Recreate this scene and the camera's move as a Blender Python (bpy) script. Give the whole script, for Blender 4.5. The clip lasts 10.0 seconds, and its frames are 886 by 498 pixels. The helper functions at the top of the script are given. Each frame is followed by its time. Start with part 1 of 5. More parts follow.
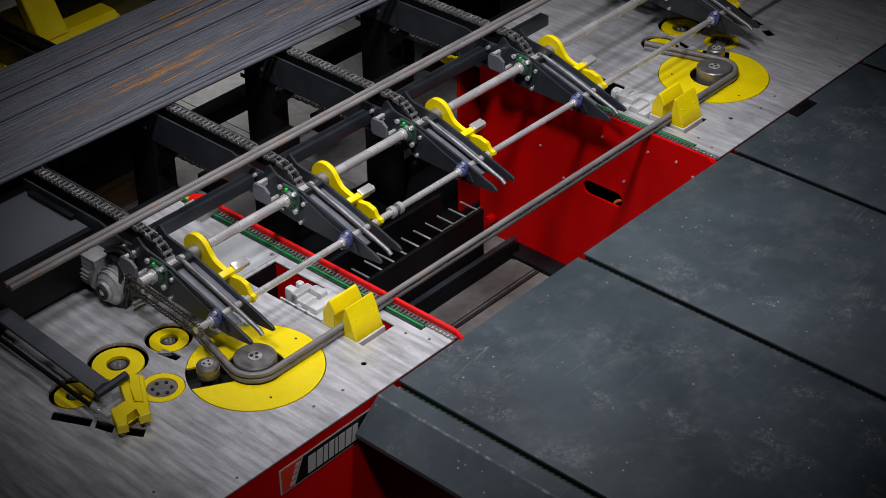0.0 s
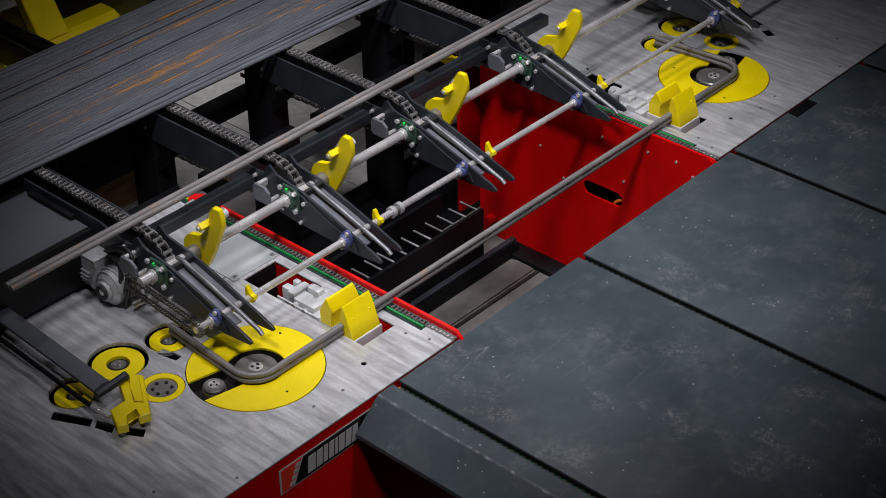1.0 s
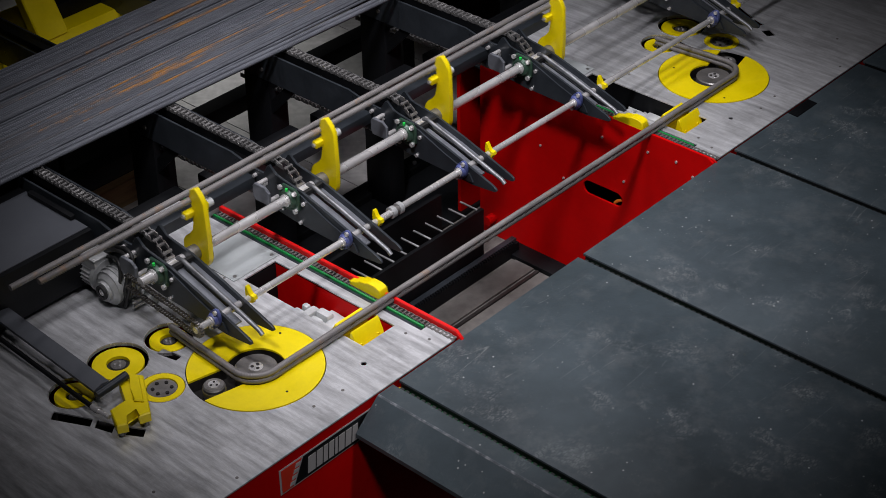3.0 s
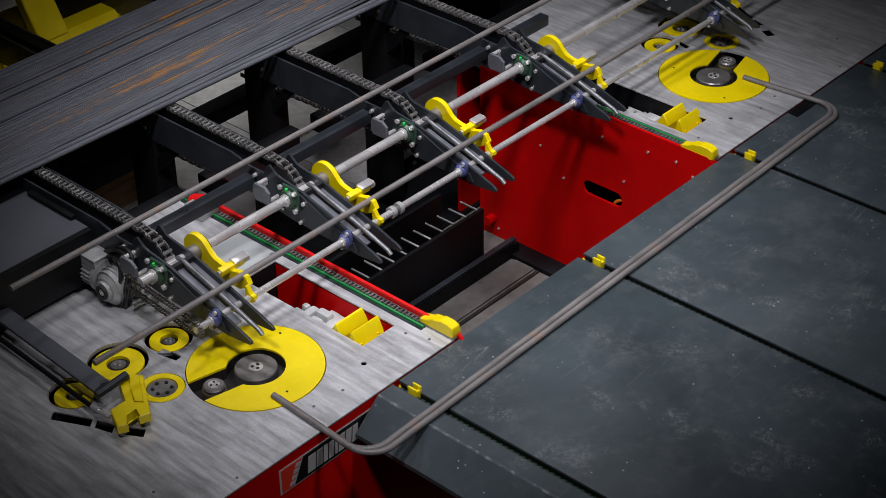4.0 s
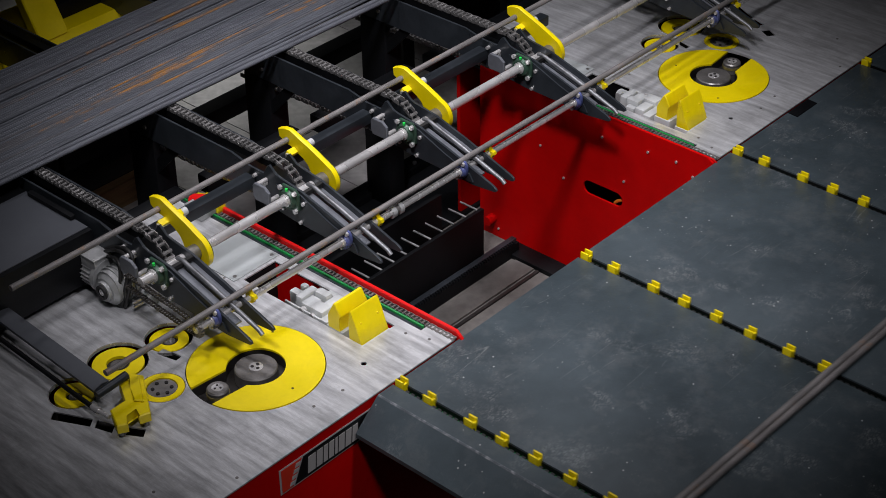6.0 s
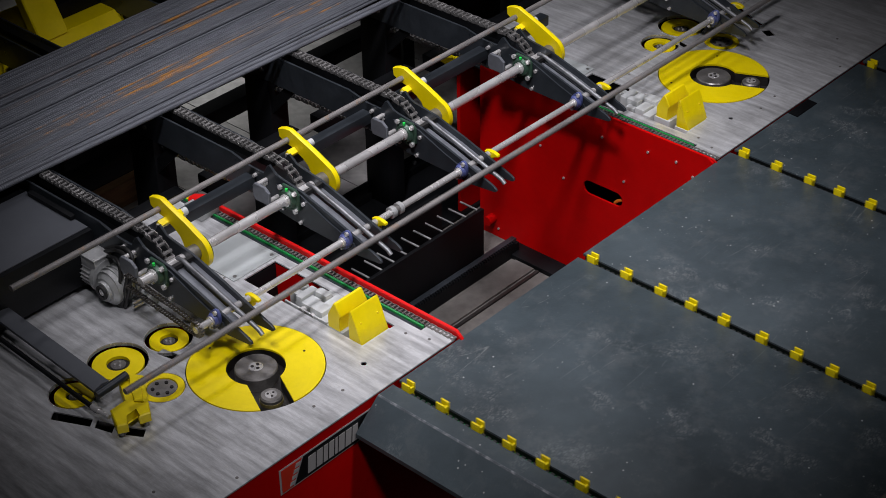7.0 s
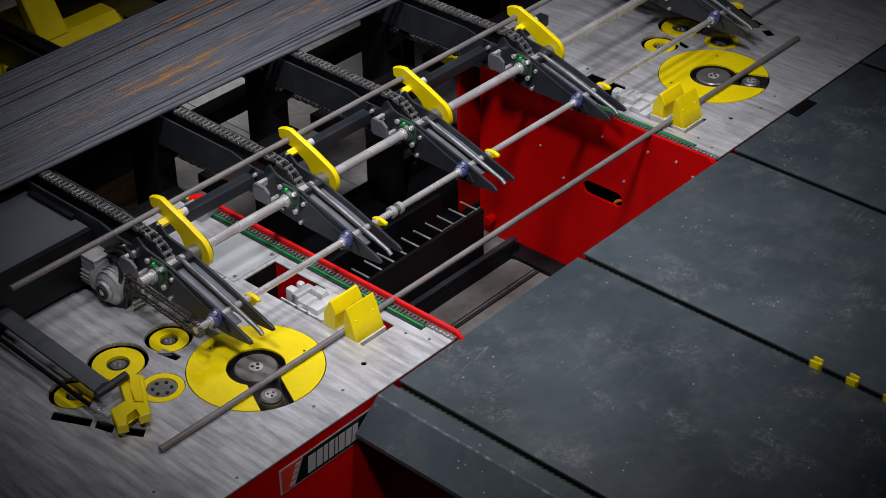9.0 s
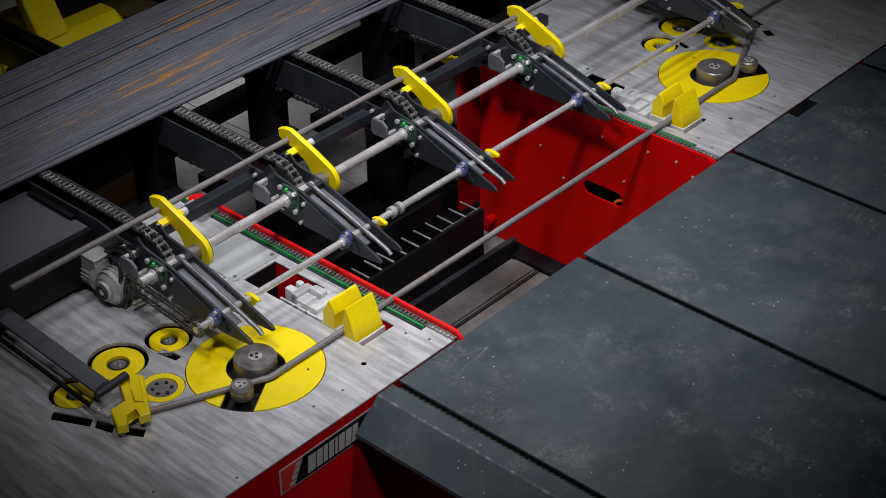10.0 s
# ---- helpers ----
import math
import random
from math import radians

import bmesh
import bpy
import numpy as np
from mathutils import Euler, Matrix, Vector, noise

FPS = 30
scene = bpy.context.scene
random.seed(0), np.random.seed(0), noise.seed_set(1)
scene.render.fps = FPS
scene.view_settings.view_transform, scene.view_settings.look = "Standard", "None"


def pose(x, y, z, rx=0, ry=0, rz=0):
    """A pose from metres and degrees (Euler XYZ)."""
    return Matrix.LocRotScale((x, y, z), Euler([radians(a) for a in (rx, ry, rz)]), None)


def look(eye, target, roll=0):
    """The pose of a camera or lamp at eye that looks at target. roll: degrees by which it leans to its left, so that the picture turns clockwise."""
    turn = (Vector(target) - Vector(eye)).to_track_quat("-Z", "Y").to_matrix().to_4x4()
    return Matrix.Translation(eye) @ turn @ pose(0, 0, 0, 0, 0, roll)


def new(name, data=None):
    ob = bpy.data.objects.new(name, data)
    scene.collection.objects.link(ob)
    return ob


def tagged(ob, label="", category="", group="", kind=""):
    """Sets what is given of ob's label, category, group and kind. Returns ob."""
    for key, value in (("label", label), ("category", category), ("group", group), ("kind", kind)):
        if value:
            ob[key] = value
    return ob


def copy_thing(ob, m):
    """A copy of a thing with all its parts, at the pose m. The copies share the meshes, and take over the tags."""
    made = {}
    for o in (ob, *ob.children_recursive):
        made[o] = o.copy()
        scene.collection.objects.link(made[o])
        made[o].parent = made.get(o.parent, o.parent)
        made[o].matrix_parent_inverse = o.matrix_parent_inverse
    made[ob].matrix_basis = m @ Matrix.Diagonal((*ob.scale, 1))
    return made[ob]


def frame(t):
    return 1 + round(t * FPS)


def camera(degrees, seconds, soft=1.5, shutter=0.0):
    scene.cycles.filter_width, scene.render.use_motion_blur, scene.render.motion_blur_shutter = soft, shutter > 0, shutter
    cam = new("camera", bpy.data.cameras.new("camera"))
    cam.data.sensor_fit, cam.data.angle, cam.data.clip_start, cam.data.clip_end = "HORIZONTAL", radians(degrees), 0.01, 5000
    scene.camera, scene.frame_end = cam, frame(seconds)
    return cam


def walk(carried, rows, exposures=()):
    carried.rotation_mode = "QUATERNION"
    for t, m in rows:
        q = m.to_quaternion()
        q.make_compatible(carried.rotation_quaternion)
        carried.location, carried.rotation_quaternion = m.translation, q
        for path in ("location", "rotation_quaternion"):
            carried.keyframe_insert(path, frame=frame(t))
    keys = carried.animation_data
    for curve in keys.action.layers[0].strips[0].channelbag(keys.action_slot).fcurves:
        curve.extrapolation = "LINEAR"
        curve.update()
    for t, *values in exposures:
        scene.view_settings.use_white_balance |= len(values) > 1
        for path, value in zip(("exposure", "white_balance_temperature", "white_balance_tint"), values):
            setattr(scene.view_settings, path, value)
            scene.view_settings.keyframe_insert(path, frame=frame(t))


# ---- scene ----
cam = camera(28.02, 10.0, soft=0.3, shutter=0.5)
EYE = Vector((-3.2552, -3.9076, 4.8402))
AIM = EYE + Vector((0.60866, 0.55833, -0.56373))
walk(cam, [(0.0, look(EYE, AIM, -0.912)), (10.0, look(EYE, AIM, -0.912))])

# ---------------------------------------------------------------- light
world = bpy.data.worlds.new("hall_air")
scene.world = world
world.use_nodes = True
world.node_tree.nodes["Background"].inputs[0].default_value = (0.75, 0.85, 1.0, 1)
world.node_tree.nodes["Background"].inputs[1].default_value = 0.004


# Unseen overhead spot; its narrow soft cone is shaped to dim the picture's corners.
def add_spot(x, y, z, tx, ty, watts, size, cone):
    d = bpy.data.lights.new("unseen_spot", "SPOT")
    d.energy, d.shadow_soft_size, d.color = watts, size, (1.0, 0.965, 1.03)
    d.spot_size, d.spot_blend = radians(cone), 1.0
    new("unseen_spot", d).matrix_world = look((x, y, z), (tx, ty, 0.9))


# positions are guessed; the second is added to brighten the red front panels
for lx, ly, tx, ty, power in ((-2.2, -1.8, 1.48, 0.14, 1270), (0.9, -4.4, 1.00, 0.32, 550), (-0.6, 2.2, 1.50, 0.14, 350), (2.5, 2.4, 1.20, 0.16, 290), (0.9, 0.2, 1.40, 0.20, 690)):
    add_spot(lx, ly, 7.6, tx, ty, power * 1.16, 0.42, 33.6)
# extra unseen spot, added behind to brighten the slabs under the frame
d = bpy.data.lights.new("unseen_spot", "SPOT")
d.energy, d.shadow_soft_size, d.spot_size, d.spot_blend = 1100, 0.4, radians(23), 1.0
new("unseen_spot", d).matrix_world = look((3.2, 6.9, 4.9), (2.3, 3.45, 0.0))
scene.view_settings.exposure = 0.0


# ---------------------------------------------------------------- materials
def mat(name, color, rough=0.5, metal=0.0, var=0.15, scale=6.0, bump=0.0, bscale=60.0, stretch=(1, 1, 1), spec=0.5,
        dust=0.0, dust_color=(0.45, 0.45, 0.43), dscale=3.0, coat=0.0):
    m = bpy.data.materials.new(name)
    m.use_nodes = True
    nt = m.node_tree
    n, l = nt.nodes, nt.links
    b = n["Principled BSDF"]
    tc = n.new("ShaderNodeTexCoord")
    mp = n.new("ShaderNodeMapping")
    mp.inputs["Scale"].default_value = stretch
    l.new(tc.outputs["Object"], mp.inputs[0])
    n1 = n.new("ShaderNodeTexNoise")
    n1.inputs["Scale"].default_value, n1.inputs["Detail"].default_value = scale, 8
    n2 = n.new("ShaderNodeTexNoise")
    n2.inputs["Scale"].default_value, n2.inputs["Detail"].default_value = scale * 9, 4
    l.new(mp.outputs[0], n1.inputs[0]), l.new(mp.outputs[0], n2.inputs[0])
    mix = n.new("ShaderNodeMath")
    mix.operation = "MULTIPLY_ADD"
    mix.inputs[1].default_value = 0.35
    l.new(n2.outputs[0], mix.inputs[0]), l.new(n1.outputs[0], mix.inputs[2])
    ramp = n.new("ShaderNodeMapRange")
    ramp.inputs[1].default_value, ramp.inputs[2].default_value = 0.45, 0.9
    ramp.inputs[3].default_value, ramp.inputs[4].default_value = 1 - var, 1 + var
    l.new(mix.outputs[0], ramp.inputs[0])
    mul = n.new("ShaderNodeVectorMath")
    mul.operation = "SCALE"
    mul.inputs[0].default_value = color
    l.new(ramp.outputs[0], mul.inputs["Scale"])
    col = mul.outputs[0]
    if dust:
        n3 = n.new("ShaderNodeTexNoise")
        n3.inputs["Scale"].default_value, n3.inputs["Detail"].default_value, n3.inputs["Roughness"].default_value = dscale, 10, 0.7
        l.new(tc.outputs["Object"], n3.inputs[0])
        r3 = n.new("ShaderNodeMapRange")
        r3.inputs[1].default_value, r3.inputs[2].default_value = 0.5, 0.75
        r3.inputs[4].default_value = dust
        l.new(n3.outputs[0], r3.inputs[0])
        mx = n.new("ShaderNodeMix")
        mx.data_type = "RGBA"
        l.new(r3.outputs[0], mx.inputs[0]), l.new(col, mx.inputs[6])
        mx.inputs[7].default_value = (*dust_color, 1)
        col = mx.outputs[2]
    l.new(col, b.inputs["Base Color"])
    rr = n.new("ShaderNodeMapRange")
    rr.inputs[1].default_value, rr.inputs[2].default_value = 0.3, 0.8
    rr.inputs[3].default_value, rr.inputs[4].default_value = max(rough - 0.1, 0.05), min(rough + 0.12, 1)
    l.new(n1.outputs[0], rr.inputs[0]), l.new(rr.outputs[0], b.inputs["Roughness"])
    b.inputs["Metallic"].default_value = metal
    b.inputs["Specular IOR Level"].default_value = spec
    b.inputs["Coat Weight"].default_value = coat
    if bump:
        n4 = n.new("ShaderNodeTexNoise")
        n4.inputs["Scale"].default_value, n4.inputs["Detail"].default_value = bscale, 5
        l.new(mp.outputs[0], n4.inputs[0])
        bp = n.new("ShaderNodeBump")
        bp.inputs["Strength"].default_value, bp.inputs["Distance"].default_value = bump, 0.004
        l.new(n4.outputs[0], bp.inputs["Height"]), l.new(bp.outputs[0], b.inputs["Normal"])
    return m


M_CONCRETE = mat("concrete", (0.12, 0.113, 0.104), 0.85, 0, 0.5, 2.5, 0.3, 30, dust=0.6, dust_color=(0.06, 0.05, 0.045), dscale=4)
M_SLAB = mat("concrete_slab", (0.42, 0.41, 0.40), 0.85, 0, 0.35, 3, 0.2, 30, dust=0.5, dust_color=(0.13, 0.125, 0.12), dscale=2.2)
M_WALL = mat("hall_wall_paint", (0.10, 0.10, 0.105), 0.8, 0, 0.2, 1.0)
M_PLATE = mat("brushed_steel", (0.57, 0.58, 0.59), 0.38, 0.45, 0.26, 7.0, 0.08, 60, (7, 0.8, 1), dust=0.66, dust_color=(0.19, 0.19, 0.19), dscale=2.4)
M_COVER = mat("light_grey_cover", (0.40, 0.43, 0.43), 0.5, 0.15, 0.08, 5)


def table_mat():
    """Slate paint with worn tread marks, thin scratches, small chips and dust."""
    m = mat("slate_grey_paint", (0.042, 0.057, 0.065), 0.45, 0, 0.26, 2.2, 0.10, 90, dust=0.09, dscale=7)
    nt = m.node_tree
    n, l = nt.nodes, nt.links
    b = n["Principled BSDF"]
    base = b.inputs["Base Color"].links[0].from_socket
    geo = n.new("ShaderNodeNewGeometry")

    def noise_of(scale, detail, stretch=(1, 1, 1), turn=0.0, offset=0.0):
        mp = n.new("ShaderNodeMapping")
        mp.inputs["Rotation"].default_value = (0, 0, turn)
        mp.inputs["Scale"].default_value = stretch
        mp.inputs["Location"].default_value = (offset, offset * 0.7, 0)
        t = n.new("ShaderNodeTexNoise")
        t.inputs["Scale"].default_value, t.inputs["Detail"].default_value = scale, detail
        l.new(geo.outputs["Position"], mp.inputs[0]), l.new(mp.outputs[0], t.inputs[0])
        return t.outputs[0]

    def band(v, lo, hi, top=1.0):
        r = n.new("ShaderNodeMapRange")
        r.inputs[1].default_value, r.inputs[2].default_value, r.inputs[4].default_value = lo, hi, top
        l.new(v, r.inputs[0])
        return r.outputs[0]

    def op(kind, a, c):
        q = n.new("ShaderNodeMath")
        q.operation = kind
        for i, v in enumerate((a, c)):
            if isinstance(v, float):
                q.inputs[i].default_value = v
            else:
                l.new(v, q.inputs[i])
        return q.outputs[0]

    masks = []
    for turn, off in ((0.5, 3.0), (-0.9, 11.0)):           # tread marks
        w = n.new("ShaderNodeTexVoronoi")
        w.feature = "DISTANCE_TO_EDGE"
        mp = n.new("ShaderNodeMapping")
        mp.inputs["Rotation"].default_value = (0, 0, turn)
        mp.inputs["Scale"].default_value = (1, 3.0, 1)
        l.new(geo.outputs["Position"], mp.inputs[0]), l.new(mp.outputs[0], w.inputs[0])
        w.inputs["Scale"].default_value = 42
        patch = band(noise_of(5.0, 2, (1, 0.75, 1), turn, off), 0.61, 0.70)
        masks.append(op("MULTIPLY", op("MULTIPLY", band(w.outputs[0], 0.06, 0.16), patch), band(noise_of(40, 4), 0.36, 0.62, 0.21)))
    for turn, off in ((0.35, 1.0), (1.15, 5.0), (2.2, 9.0)):  # scratches
        line = op("ABSOLUTE", op("SUBTRACT", noise_of(3.0, 1.5, (0.28, 2.2, 1), turn, off), 0.5), 0.0)
        thin = band(line, 0.0045, 0.0)
        masks.append(op("MULTIPLY", op("MULTIPLY", thin, band(noise_of(1.9, 2, (1, 1, 1), 0, off + 20), 0.53, 0.66)), band(noise_of(30, 2), 0.42, 0.62, 0.26)))
    vo = n.new("ShaderNodeTexVoronoi")                      # chips
    vo.inputs["Scale"].default_value = 25
    l.new(geo.outputs["Position"], vo.inputs[0])
    masks.append(op("MULTIPLY", band(vo.outputs["Distance"], 0.10, 0.06), band(noise_of(5, 3), 0.53, 0.58, 0.8)))
    vs = n.new("ShaderNodeTexVoronoi")                      # fine grit
    vs.inputs["Scale"].default_value = 90
    l.new(geo.outputs["Position"], vs.inputs[0])
    masks.append(op("MULTIPLY", band(vs.outputs["Distance"], 0.16, 0.08), band(noise_of(9, 4), 0.54, 0.66, 0.40)))
    total = masks[0]
    for q in masks[1:]:
        total = op("ADD", total, q)
    cl = n.new("ShaderNodeClamp")
    l.new(total, cl.inputs[0])
    mx = n.new("ShaderNodeMix")
    mx.data_type = "RGBA"
    l.new(cl.outputs[0], mx.inputs[0]), l.new(base, mx.inputs[6])
    mx.inputs[7].default_value = (0.42, 0.43, 0.42, 1)
    l.new(mx.outputs[2], b.inputs["Base Color"])
    return m


M_TABLE = table_mat()
M_WORNFOLD = mat("worn_fold_paint", (0.075, 0.088, 0.10), 0.45, 0, 0.3, 20, 0, 60, dust=0.75, dust_color=(0.50, 0.51, 0.52), dscale=28)
M_YELLOW = mat("yellow_paint", (0.82, 0.65, 0.0), 0.40, 0, 0.08, 6, 0.05, 60, dust=0.10, dust_color=(0.25, 0.20, 0.06), dscale=14)
M_RED = mat("red_paint", (0.54, 0.0015, 0.002), 0.45, 0, 0.12, 3, 0.03, 40, spec=0.1)
M_REDRAIL = mat("red_rail_paint", (0.75, 0.01, 0.01), 0.38, 0, 0.08, 5)
M_BLACK = mat("black_paint", (0.004, 0.0045, 0.0055), 0.55, 0, 0.3, 5, 0.05, 60, spec=0.2)
M_ARM = mat("dark_grey_steel", (0.026, 0.031, 0.037), 0.36, 0.1, 0.3, 8, 0.05, 60, spec=0.4)
M_WEB = mat("grey_steel_web", (0.15, 0.16, 0.18), 0.35, 0.3, 0.2, 8)
M_STEEL = mat("ground_steel", (0.72, 0.71, 0.70), 0.28, 0.6, 0.14, 10)
M_DARKSTEEL = mat("dark_tool_steel", (0.24, 0.23, 0.22), 0.42, 0.7, 0.25, 14, 0.1, 80)
M_COWL = mat("grey_green_cowl", (0.13, 0.145, 0.155), 0.45, 0.1, 0.15, 12)
M_BAND = mat("worn_yellow_band", (0.30, 0.25, 0.09), 0.45, 0.4, 0.4, 30)
M_OILCHAIN = mat("oily_chain_steel", (0.055, 0.05, 0.045), 0.4, 0.6, 0.4, 40)
M_WORN = mat("worn_grey_steel", (0.20, 0.205, 0.215), 0.4, 0.5, 0.5, 12, 0.1, 80)
M_HOLE = mat("dark_steel", (0.035, 0.032, 0.03), 0.5, 0.5, 0.4, 12)
M_CHAIN = mat("chain_steel", (0.27, 0.265, 0.26), 0.33, 0.65, 0.3, 20)
M_CAST = mat("cast_aluminium", (0.42, 0.43, 0.43), 0.45, 0.4, 0.22, 14, 0.1, 80)
M_GREENB = mat("green_bearing_housing", (0.035, 0.075, 0.05), 0.4, 0.2, 0.2, 20)
M_BLUEB = mat("blue_bearing_housing", (0.08, 0.10, 0.26), 0.4, 0.1, 0.15, 20)
M_GREEN = mat("green_plastic", (0.01, 0.22, 0.05), 0.4, 0, 0.1, 10)
M_GREENCAP = mat("bright_green_cap", (0.02, 0.6, 0.08), 0.4, 0, 0.05, 10)
M_WHITE = mat("white_grey_paint", (0.50, 0.52, 0.52), 0.45, 0.05, 0.14, 12)
M_RUBBER = mat("black_rubber", (0.012, 0.012, 0.012), 0.6, 0, 0.2, 10)
M_ORANGE = mat("orange_plastic", (0.75, 0.20, 0.02), 0.45, 0, 0.1, 10)
M_WOOD = mat("pallet_wood", (0.30, 0.19, 0.09), 0.75, 0, 0.3, 5, 0.2, 40, (1, 8, 8))
M_BOX = mat("anthracite_cover", (0.085, 0.092, 0.105), 0.5, 0, 0.12, 3)
M_LOGO = mat("orange_red_print", (0.72, 0.045, 0.02), 0.45, 0, 0.04, 6)
M_PRINT = mat("black_print", (0.006, 0.006, 0.007), 0.45, 0, 0.1, 6)
M_LETTER = mat("silver_print", (0.45, 0.44, 0.43), 0.5, 0, 0.05, 6)


def rebar_mat(name, base, rust, lo, hi, scale, ribs=0.0):
    """Ribbed bar steel with patches of orange rust; ribs is the pitch of fine ribs in the relief."""
    m = mat(name, base, 0.55, 0.35, 0.22, 30, 0.12, 150, (0.25, 1, 1), dust=rust, dust_color=(0.43, 0.19, 0.03), dscale=scale)
    n, l = m.node_tree.nodes, m.node_tree.links
    for q in n:
        if q.type == "MAP_RANGE" and abs(q.inputs[1].default_value - 0.5) < 1e-5:
            q.inputs[1].default_value, q.inputs[2].default_value = lo, hi
    if ribs:
        tc = n.new("ShaderNodeTexCoord")
        w = n.new("ShaderNodeTexWave")
        w.inputs["Scale"].default_value, w.inputs["Distortion"].default_value = 0.3142 / ribs, 0.6
        bp = n.new("ShaderNodeBump")
        bp.inputs["Strength"].default_value, bp.inputs["Distance"].default_value = 0.45, 0.0012
        l.new(tc.outputs["Object"], w.inputs[0]), l.new(w.outputs[1], bp.inputs["Height"])
        l.new(bp.outputs[0], n["Principled BSDF"].inputs["Normal"])
    return m


M_REBAR = rebar_mat("ribbed_bar_steel", (0.20, 0.19, 0.185), 0.5, 0.56, 0.70, 11)
M_STOCK = rebar_mat("stock_bar_steel", (0.118, 0.127, 0.146), 0.25, 0.60, 0.75, 5, 0.0105)
M_STOCKRUST = rebar_mat("rusty_stock_bar_steel", (0.13, 0.13, 0.14), 0.85, 0.50, 0.60, 1.6, 0.0105)


# ---------------------------------------------------------------- builders
def mesh_of(bm, material, smooth=False):
    me = bpy.data.meshes.new("m")
    bmesh.ops.recalc_face_normals(bm, faces=bm.faces)
    if smooth:
        for fc in bm.faces:
            fc.smooth = True
        for e in bm.edges:
            e.smooth = len(e.link_faces) == 2 and e.calc_face_angle(0) < 0.7
    bm.to_mesh(me)
    bm.free()
    me.materials.append(material)
    return me


def part(name, bm, material, parent, label="", smooth=True):
    ob = new(name, mesh_of(bm, material, smooth))
    ob.parent = parent
    if label:
        tagged(ob, label)
    return ob


def thing(name, label, category, m=None, group="", kind=""):
    ob = tagged(new(name), label, category, group, kind)
    ob.empty_display_size = 0.05
    ob.matrix_world = m or Matrix()
    return ob


def solid(name, bm, material, label, category, group="", kind="", smooth=True):
    return tagged(new(name, mesh_of(bm, material, smooth)), label, category, group, kind)


def box(bm, x0, x1, y0, y1, z0, z1, bev=0.0):
    r = bmesh.ops.create_cube(bm, size=1)
    vs = r["verts"]
    for v in vs:
        v.co = Vector(((x0 + x1) / 2 + v.co.x * (x1 - x0), (y0 + y1) / 2 + v.co.y * (y1 - y0), (z0 + z1) / 2 + v.co.z * (z1 - z0)))
    if bev:
        es = list({e for v in vs for e in v.link_edges})
        bmesh.ops.bevel(bm, geom=es, offset=bev, segments=2, profile=0.6, affect="EDGES")
    return bm


def cyl(bm, p0, p1, r0, r1=None, seg=20, caps=True):
    p0, p1 = Vector(p0), Vector(p1)
    d = p1 - p0
    m = Matrix.Translation((p0 + p1) / 2) @ d.to_track_quat("Z", "Y").to_matrix().to_4x4()
    bmesh.ops.create_cone(bm, cap_ends=caps, segments=seg, radius1=r0, radius2=r0 if r1 is None else r1, depth=d.length, matrix=m)
    return bm


def prism(bm, pts, a, b, axis="x", bev=0.0):
    """Extrude a closed outline. axis x: points are (y, z); axis z: points are (x, y); axis y: points are (x, z)."""
    def at(p, k):
        return {"x": (k, p[0], p[1]), "y": (p[0], k, p[1]), "z": (p[0], p[1], k)}[axis]
    va = [bm.verts.new(at(p, a)) for p in pts]
    vb = [bm.verts.new(at(p, b)) for p in pts]
    fs = [bm.faces.new(va), bm.faces.new(vb[::-1])]
    k = len(pts)
    for i in range(k):
        fs.append(bm.faces.new((va[i], vb[i], vb[(i + 1) % k], va[(i + 1) % k])))
    if bev:
        es = [e for e in {e for fc in fs[:2] for e in fc.edges}]
        bmesh.ops.bevel(bm, geom=es, offset=bev, segments=1, affect="EDGES")
    return bm


def circle(cx, cy, r, k=48, a0=0, a1=360):
    full = a1 - a0 >= 360
    n = k if full else k + 1
    return [(cx + r * math.cos(radians(a0 + (a1 - a0) * i / k)), cy + r * math.sin(radians(a0 + (a1 - a0) * i / k))) for i in range(n)]


def sheet(outline, holes, z0, z1):
    """A flat sheet with holes, from z0 up to z1."""
    bm = bmesh.new()
    edges = []
    for loop in (outline, *holes):
        vs = [bm.verts.new((x, y, z1)) for x, y in loop]
        edges += [bm.edges.new((vs[i], vs[(i + 1) % len(vs)])) for i in range(len(vs))]
    bmesh.ops.triangle_fill(bm, use_beauty=True, use_dissolve=False, edges=edges, normal=(0, 0, 1))
    r = bmesh.ops.extrude_face_region(bm, geom=list(bm.faces))
    for v in r["geom"]:
        if isinstance(v, bmesh.types.BMVert):
            v.co.z = z0
    return bm


def ring(bm, cx, cy, r_in, r_out, z0, z1, seg=40):
    tmp = []
    for r, z in ((r_in, z0), (r_out, z0), (r_out, z1), (r_in, z1)):
        tmp.append([bm.verts.new((cx + r * math.cos(2 * math.pi * i / seg), cy + r * math.sin(2 * math.pi * i / seg), z)) for i in range(seg)])
    for j in range(4):
        for i in range(seg):
            bm.faces.new((tmp[j][i], tmp[j][(i + 1) % seg], tmp[(j + 1) % 4][(i + 1) % seg], tmp[(j + 1) % 4][i]))
    return bm


